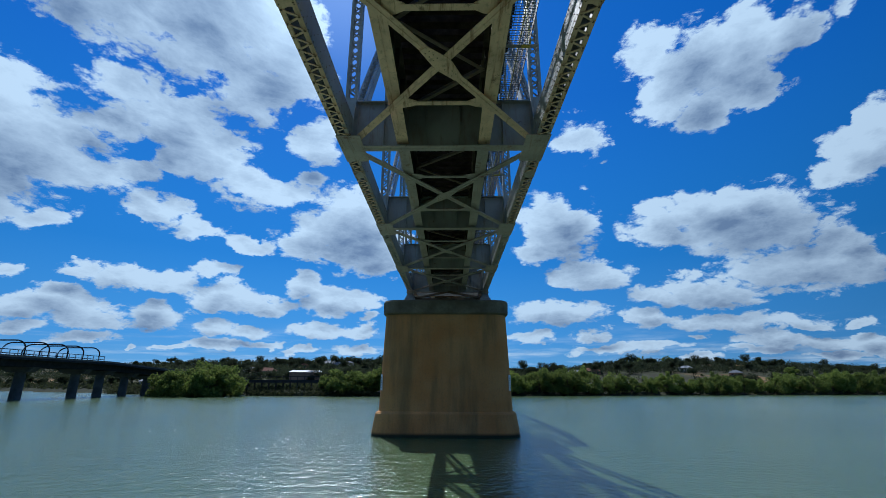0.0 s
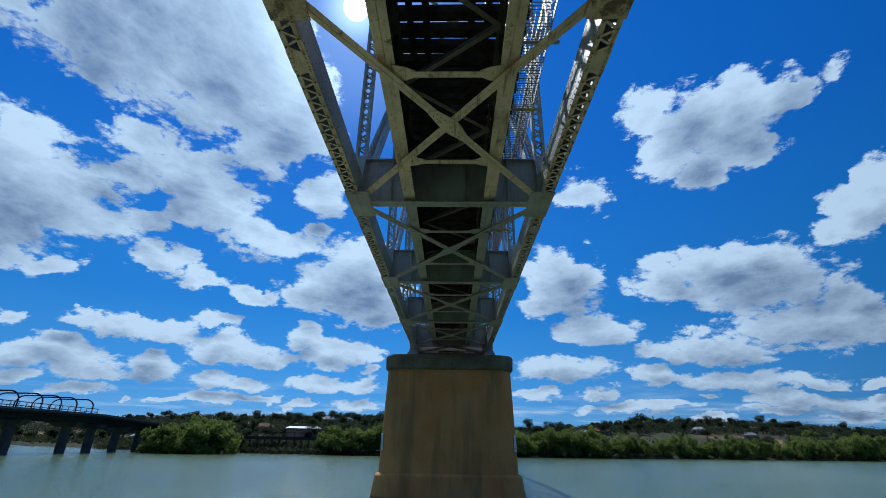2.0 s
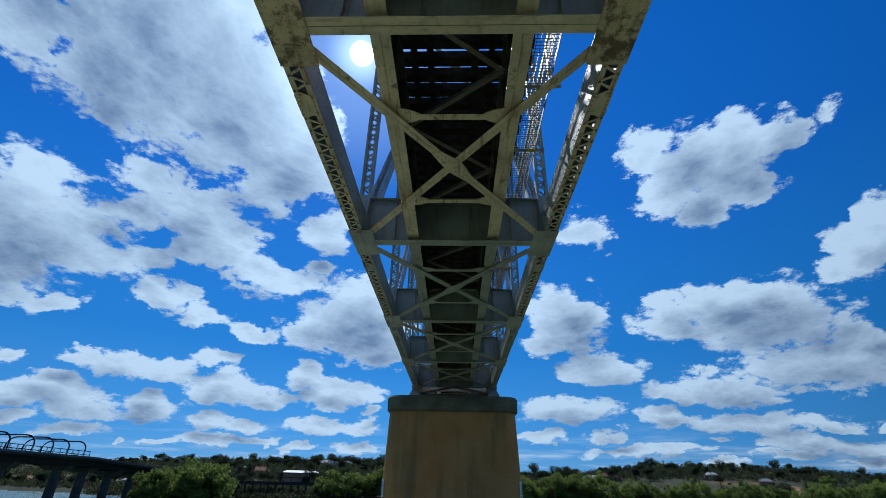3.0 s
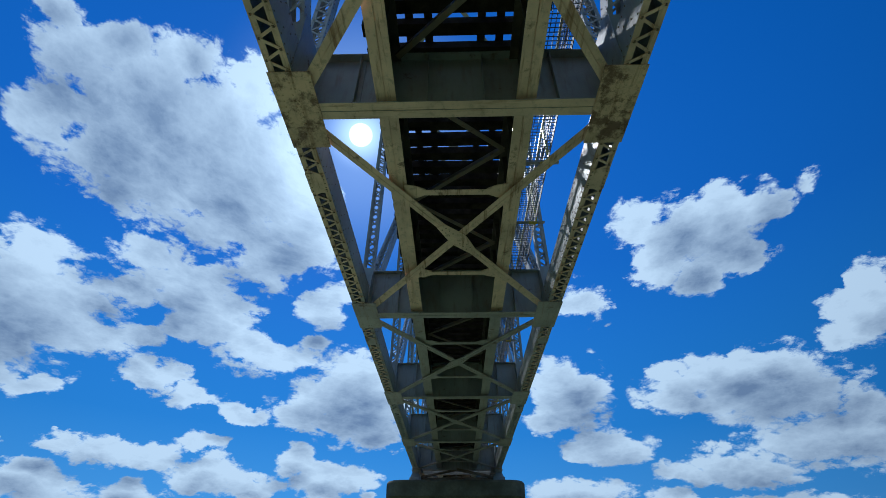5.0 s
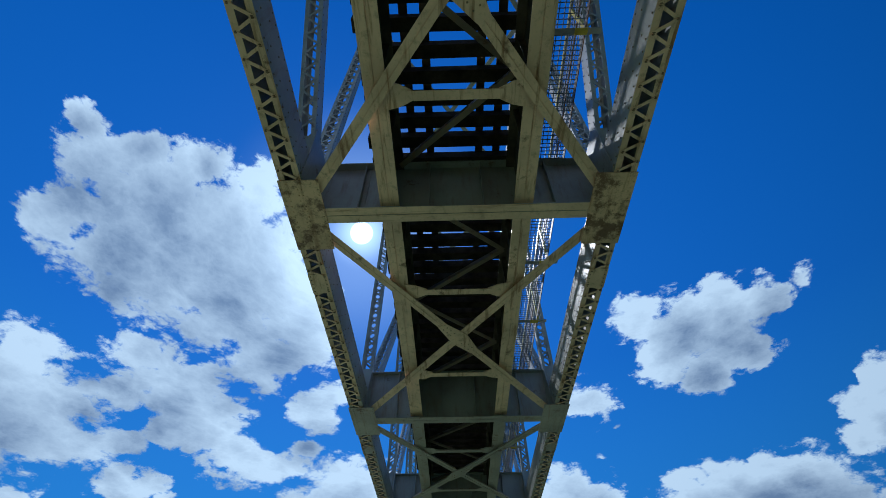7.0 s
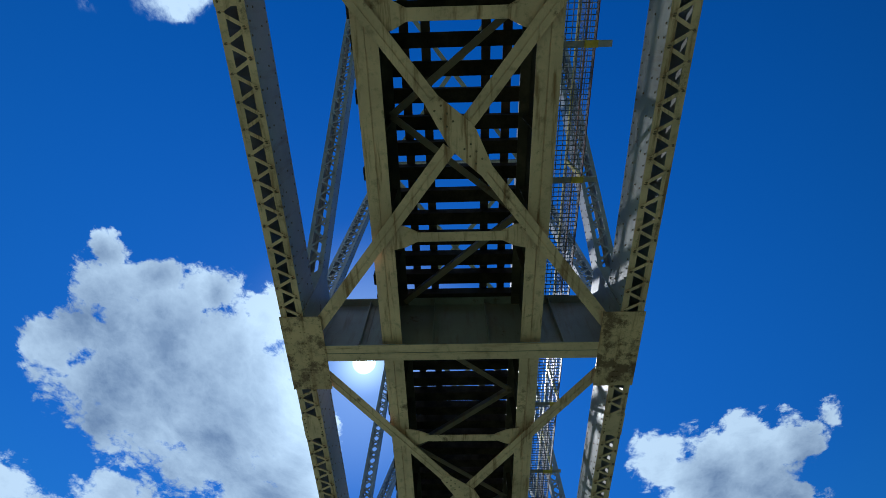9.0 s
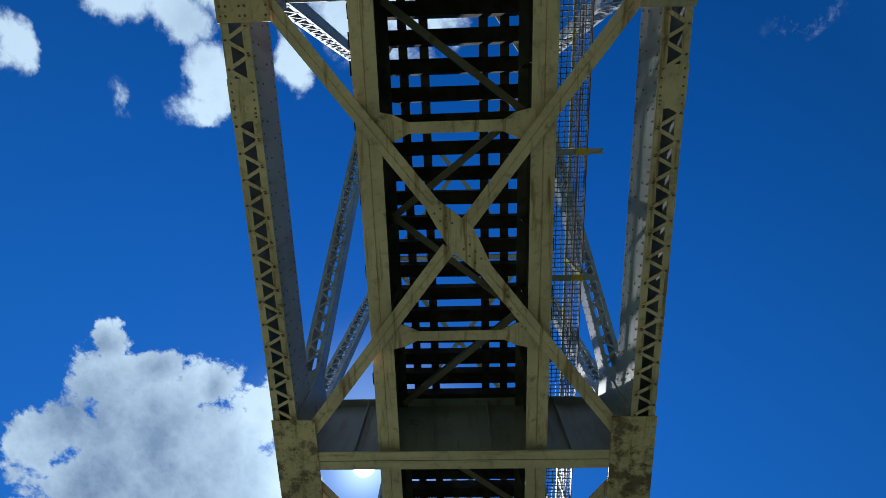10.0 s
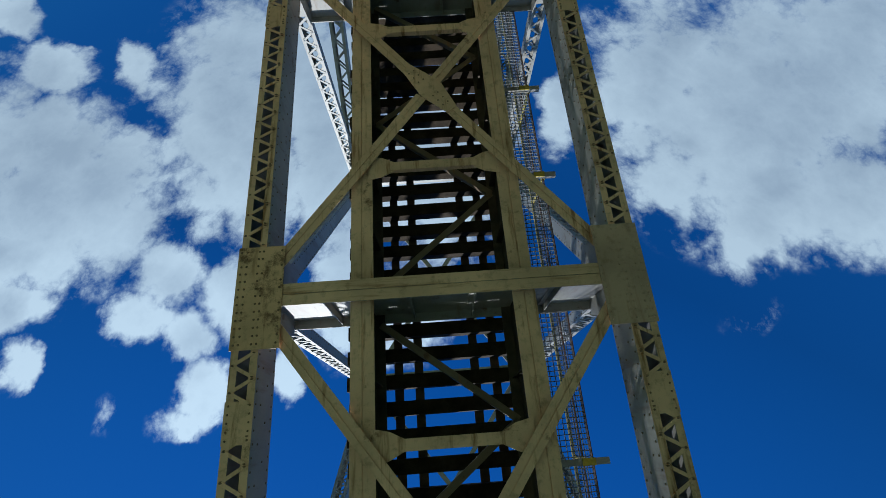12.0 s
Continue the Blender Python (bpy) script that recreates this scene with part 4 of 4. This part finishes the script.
# ---------------------------------------------------------------- road bridge
def road_bridge():
    t = thing("road_bridge", (-80, 124, 0), "dark road bridge with rounded overhead frames on concrete piers", "bridge")
    top = lambda y: 7.3 if y < 104 else 7.3 - (y - 104) * 0.042
    ys = [-60, 0, 40, 70, 104, 125, 150, 175]
    run = lambda x0, x1, z0, z1: Build().loft([[(x0, y, top(y) + z0), (x1, y, top(y) + z0), (x1, y, top(y) + z1), (x0, y, top(y) + z1)] for y in ys])
    part("deck", run(-85, -75, -0.35, 0.0), DARK_STEEL, t)
    for x in (-83.0, -80.0, -77.0):
        part("girder", run(x - 0.4, x + 0.4, -1.5, -0.353), DARK_STEEL, t)
    for y in (20, 55, 87, 100, 107.2, 115.5, 124, 135, 147):
        h = top(y) - 1.5
        col = Build().loft([outline(0.95, 0.8, 0.7, -3, -79.5, y, 4), outline(0.85, 0.7, 0.65, h - 0.9, -79.5, y, 4)])
        c = part("pier_column", col, CONCRETE, t)
        part("crosshead", Build().hexa([(-81.5, y - 0.8, h - 0.9), (-77.5, y - 0.8, h - 0.9), (-77.5, y + 0.8, h - 0.9), (-81.5, y + 0.8, h - 0.9), (-83.5, y - 0.8, h), (-76.5, y - 0.8, h), (-76.5, y + 0.8, h), (-83.5, y + 0.8, h)]), CONCRETE, c)
    for y in (55, 60.5, 66, 71.5, 77, 82.2, 87.3, 91.7, 95.7, 100.2):
        line = [(-84.6, y, top(y))] + [(-80 - 4.6 + 2.0 * (1 - math.cos(radians(a))), y, top(y) + 1.6 + 1.45 * math.sin(radians(a))) for a in range(0, 91, 15)]
        line += [(-160 - p[0], y, p[2]) for p in reversed(line)]
        part("overhead_frame", Build().tube(line, 0.13, 5), DARK_STEEL, t)
    post = Build().box(-0.06, 0.06, -0.06, 0.06, 0, 1.25).mesh("parapet_post", WHITE)
    for x in (-84.8, -75.2):
        for h in (0.6, 1.25):
            rail = [[(x - 0.05, y, top(y) + h - 0.06), (x + 0.05, y, top(y) + h - 0.06), (x + 0.05, y, top(y) + h + 0.06), (x - 0.05, y, top(y) + h + 0.06)] for y in (-60, 0, 52, 101.7)]
            part("parapet_rail", Build().loft(rail), DARK_STEEL, t)
        part("kerb_beam", run(x - 0.2, x + 0.2, 0.004, 0.35), CONCRETE, t)
        for i in range(32):
            y = 52 + i * 1.6
            o = new("parapet_post", post)
            under(o, t)
            o.matrix_basis = Matrix.Translation((x, y, top(y)))


road_bridge()


# ---------------------------------------------------------------- wharf
def wharf():
    t = thing("wharf", (-44, 129, 0), "low dark timber wharf along the far bank", "wharf")
    part("deck", Build().box(-57, -31, 128.0, 131.5, 3.3, 4.0), DARK_STEEL, t)
    part("handrail", Build().box(-57, -31, 128.1, 128.2, 4.9, 5.02), DARK_STEEL, t)
    for i in range(14):
        x = -56.5 + i * 1.93
        part("support_post", Build().tube([(x, 128.5, -2), (x, 128.5, 3.3)], [0.24, 0.2], 7), DARK_STEEL, t)
        part("rail_post", Build().box(x - 0.05, x + 0.05, 128.1, 128.2, 4.0, 4.9), DARK_STEEL, t)


wharf()


# ---------------------------------------------------------------- trees
def leaf_cloud(b, rng, centre, rx, rz, count, size, droop=0.0):
    for _ in range(count):
        d = Vector((rng.gauss(0, 1), rng.gauss(0, 1), rng.gauss(0, 1))).normalized() * rng.random() ** 0.4
        p = centre + Vector((d.x * rx, d.y * rx, d.z * rz - droop * rng.random()))
        n = Vector((rng.gauss(0, 1), rng.gauss(0, 1), rng.gauss(0, 1) + 0.4)).normalized()
        s = n.orthogonal().normalized()
        a = rng.random() * 6.28
        u, v = s * math.cos(a) + n.cross(s) * math.sin(a), n.cross(s) * math.cos(a) - s * math.sin(a)
        h = size * rng.uniform(0.6, 1.3)
        k = len(b.v)
        b.v += [tuple(p - u * h * 0.8), tuple(p - v * h * 0.45), tuple(p + u * h * 0.8), tuple(p + v * h * 0.45)]
        b.f.append((k, k + 1, k + 2, k + 3))


def make_willow(seed, height, spread):
    rng = random.Random(seed)
    t = thing("willow_tree", (0, 0, 0), "leafy green willow leaning over the river bank", "tree", "willows on the far bank")
    wood, crown = Build(), Build()
    wood.tube([(0, 0, -1), (0.1, 0.05, height * 0.25), (0.3, -0.1, height * 0.55)], [0.35, 0.26, 0.14], 6)
    n = 34
    for i in range(n):
        a, r = rng.random() * 6.28, spread * rng.random() ** 0.5
        top = height * (1 - 0.42 * (r / spread) ** 2)
        z = rng.uniform(0.08, 0.90) * top
        c = Vector((r * math.cos(a), r * math.sin(a), z))
        if i % 3 == 0:
            wood.tube([(0.1, 0.05, height * 0.22), tuple(c * 0.55 + Vector((0, 0, height * 0.1))), tuple(c)], [0.13, 0.08, 0.03], 5)
        leaf_cloud(crown, rng, c, spread * rng.uniform(0.20, 0.36), height * rng.uniform(0.09, 0.16), 110, 0.42, 0.5)
    part("trunk", wood, BARK, t)
    part("crown", crown, WILLOW_LEAF, t, closed=False)
    return t


def make_gum(seed, height):
    rng = random.Random(seed)
    t = thing("gum_tree", (0, 0, 0), "dark gum tree with an open crown on the skyline", "tree", "gum trees on the hills")
    wood, crown = Build(), Build()
    lean = rng.uniform(-0.8, 0.8)
    wood.tube([(0, 0, -1), (lean * 0.4, 0, height * 0.35), (lean, 0.2, height * 0.62)], [0.30, 0.22, 0.13], 6)
    for i in range(rng.randint(9, 13)):
        a, r = rng.random() * 6.28, height * rng.uniform(0.02, 0.36)
        c = Vector((lean + r * math.cos(a), r * math.sin(a), height * rng.uniform(0.42, 0.78)))
        wood.tube([(lean * 0.5, 0.05, height * 0.40), tuple((c + Vector((lean, 0, height * 0.5))) / 2), tuple(c)], [0.14, 0.09, 0.04], 5)
        leaf_cloud(crown, rng, c, height * rng.uniform(0.17, 0.27), height * rng.uniform(0.12, 0.20), 120, 0.40)
    part("trunk", wood, BARK, t)
    part("crown", crown, GUM_LEAF, t, closed=False)
    return t


def plant(kinds, x, y, rng, lo, hi, sink=0.0):
    k = rng.choice(kinds)
    s = rng.uniform(lo, hi)
    m = Matrix.Translation((x, y, ground_height(x, y) - sink)) @ Matrix.Rotation(rng.random() * 6.28, 4, "Z") @ Matrix.Scale(s, 4)
    o = copy_thing(k, m)
    o.matrix_basis = m
    return o


rng = random.Random(7)
willows = [make_willow(i, h, s) for i, (h, s) in enumerate(((9.0, 4.6), (8.2, 5.2), (9.6, 4.3), (7.4, 4.8)))]
gums = [make_gum(20 + i, h) for i, h in enumerate((9.0, 7.5, 10.0, 8.2, 6.8))]
# the far bank to the right of the pier
x = 16.0
while x < 215:
    plant(willows, x, far_bank(x) + rng.uniform(1.5, 4.0), rng, *((0.72, 1.0) if x < 45 or x > 120 else (0.6, 0.85)))
    if rng.random() < 0.6:
        plant(willows, x + 1.5, far_bank(x) + rng.uniform(8, 15), rng, *((0.8, 1.05) if x < 45 or x > 120 else (0.6, 0.85)))
    x += rng.uniform(3.6, 5.6) * (1 + x / 300)
# behind the pier and to its left
for x in (-30, -27, -23.5, -20, -16.5, -12, -7, -2, 4, 9, 13):
    plant(willows, x, far_bank(x) + rng.uniform(2, 5), rng, 0.72, 0.95)
# the clump that stands out into the water
for x, y, s in ((-67.5, 113, 0.85), (-64, 112, 0.80), (-61, 113.5, 0.85), (-57.5, 114, 1.06), (-55.5, 115.5, 1.02), (-63, 117, 0.9), (-58, 118, 1.0)):
    m = Matrix.Translation((x, y, 0.1)) @ Matrix.Rotation(rng.random() * 6.28, 4, "Z") @ Matrix.Scale(s, 4)
    copy_thing(rng.choice(willows[:2]), m).matrix_basis = m
# gum trees along the hills
az = -48.0
while az < 52:
    if not -8 < az < 6:
        for deep in (185, 225):
            a = radians(az + rng.uniform(-0.6, 0.6))
            r = 200
            while r * math.cos(a) - far_bank(r * math.sin(a)) < deep + rng.uniform(-20, 30) and r < 620:
                r += 10
            plant(gums, r * math.sin(a), r * math.cos(a), rng, 0.75, 1.25)
    az += rng.uniform(0.85, 1.5)
# gums on the slopes, thicker where the town stands
for _ in range(150):
    a = rng.uniform(-47, -8) if rng.random() < 0.72 else rng.uniform(24, 50)
    r = rng.uniform(215, 400)
    plant(gums, r * math.sin(radians(a)), r * math.cos(radians(a)), rng, 0.55, 0.95)
for o in willows + gums:
    r = rng.choice((470, 490))
    a = radians(rng.uniform(20, 40))
    x, y = r * math.sin(a), r * math.cos(a)
    o.matrix_basis = Matrix.Translation((x, y, ground_height(x, y)))


def scrub():
    """Bushes all over the banks and the hillsides, thinner on the open grass slope."""
    g = random.Random(11)
    b = Build()
    for _ in range(5200):
        a = radians(g.uniform(-52, 55))
        r = g.uniform(135, 520)
        x, y = r * math.sin(a), r * math.cos(a)
        d = y - far_bank(x)
        if d < 5 or d > 300 or (11 < math.degrees(a) < 33 and 70 < d < 205 and g.random() < 0.85):
            continue
        s = g.uniform(0.9, 2.4)
        leaf_cloud(b, g, Vector((x, y, ground_height(x, y) + s * 0.5)), s * 1.6, s * 0.9, 24, 0.7)
    return solid("scrub", b, SCRUB_LEAF, "olive green scrub scattered over banks and hills", "shrubs", kind="stuff", closed=False)


def far_woods():
    """The close bush along the crest of the hills."""
    g = random.Random(3)
    b = Build()
    for _ in range(5200):
        a = radians(g.uniform(-52, 54))
        r = 210
        deep = g.uniform(130 if a < -0.14 else 170, 275)
        while r * math.cos(a) - far_bank(r * math.sin(a)) < deep and r < 640:
            r += 8
        x, y = r * math.sin(a), r * math.cos(a)
        s = g.uniform(1.4, 3.2)
        leaf_cloud(b, g, Vector((x, y, ground_height(x, y) + s * g.uniform(0.5, 1.3))), s * 1.7, s * 0.9, 26, 0.85)
    return solid("far_woods", b, GUM_LEAF, "dark bush along the crest of the far hills", "woods", kind="stuff", closed=False)


far_woods()


def reeds():
    g = random.Random(5)
    b = Build()
    for _ in range(900):
        x = g.uniform(-105, -20) if g.random() < 0.7 else g.uniform(-20, 180)
        y = far_bank(x) + g.uniform(-1.5, 3.5)
        leaf_cloud(b, g, Vector((x, y, max(0, ground_height(x, y)) + 0.7)), 1.1, 0.9, 14, 0.35)
    return solid("reeds", b, SCRUB_LEAF, "green reeds along the water's edge", "reeds", kind="stuff", closed=False)


scrub()
reeds()


# ---------------------------------------------------------------- houses on the hills
ROOFS = [plain("roof_pale", (0.30, 0.30, 0.30), 0.9, 0, 0.1, 1.0), plain("roof_grey", (0.14, 0.15, 0.16), 0.9, 0, 0.15, 1.0), plain("roof_red", (0.16, 0.07, 0.045), 0.9, 0, 0.2, 1.0), plain("roof_white", (0.24, 0.27, 0.31), 0.6, 0, 0.1, 1.0)]
WALLS = [plain("wall_cream", (0.55, 0.48, 0.36), 0.8, 0, 0.12, 0.8), plain("wall_brick", (0.32, 0.19, 0.12), 0.85, 0, 0.2, 0.8)]
GLASS = plain("dark_window", (0.02, 0.025, 0.03), 0.1, 0, 0.1, 1.0)


def house(az, r, w, d, h, roof, wall, label):
    a = radians(az)
    x, y = r * math.sin(a), r * math.cos(a)
    z = ground_height(x, y)
    t = thing("house", (x, y, z), label, "house", "houses on the far hills")
    m = Matrix.Translation((x, y, z)) @ Matrix.Rotation(-a, 4, "Z")
    move = lambda b: setattr(b, "v", [tuple(m @ Vector(p)) for p in b.v]) or b
    part("wall", move(Build().box(-w / 2, w / 2, -d / 2, d / 2, -2, h)), WALLS[wall], t)
    o = 0.5
    b = Build()
    b.v = [(-w / 2 - o, -d / 2 - o, h), (w / 2 + o, -d / 2 - o, h), (w / 2 + o, d / 2 + o, h), (-w / 2 - o, d / 2 + o, h), (-w / 2 + d * 0.35, 0, h + d * 0.26), (w / 2 - d * 0.35, 0, h + d * 0.26)]
    b.f = [(3, 2, 1, 0), (0, 1, 5, 4), (2, 3, 4, 5), (1, 2, 5), (3, 0, 4)]
    part("roof", move(b), ROOFS[roof], t)
    n = max(2, int(w / 4))
    for i in range(n):
        xc = -w / 2 + (i + 0.5) * w / n
        win = part("window", move(Build().box(xc - 0.7, xc + 0.7, -d / 2 - 0.03, -d / 2 + 0.05, 0.9, 2.2)), GLASS, t)
        part("sill", move(Build().box(xc - 0.8, xc + 0.8, -d / 2 - 0.12, -d / 2 + 0.05, 0.8, 0.9)), WALLS[0], win)


house(-16.9, 235, 15, 3.6, 6.0, 3, 1, "long low building with a pale metal roof")
house(-21.5, 330, 16, 9, 2.8, 2, 0, "cream house with a reddish hipped roof")
house(-22.6, 345, 12, 8, 2.8, 0, 0, "cream house with a pale hipped roof")
house(-27.2, 350, 18, 9, 2.8, 1, 1, "brick house with a grey hipped roof")
house(-32.0, 300, 14, 9, 2.8, 0, 0, "cream house with a pale hipped roof")
house(-16.2, 360, 16, 9, 2.8, 2, 1, "brick house with a reddish hipped roof")
house(-14.4, 365, 13, 9, 2.8, 0, 0, "cream house with a pale hipped roof")
house(-12.6, 350, 15, 9, 2.8, 1, 0, "cream house with a grey hipped roof")
house(-10.2, 370, 12, 9, 2.8, 1, 1, "brick house with a grey hipped roof")
house(14.8, 340, 14, 9, 2.8, 0, 0, "cream house with a pale hipped roof")
house(16.6, 360, 12, 8, 2.8, 2, 1, "brick house with a reddish hipped roof")
house(26.3, 400, 9, 7, 2.8, 0, 0, "cream house with a pale hipped roof")
house(30.8, 395, 8, 7, 2.8, 1, 1, "brick house with a grey hipped roof")
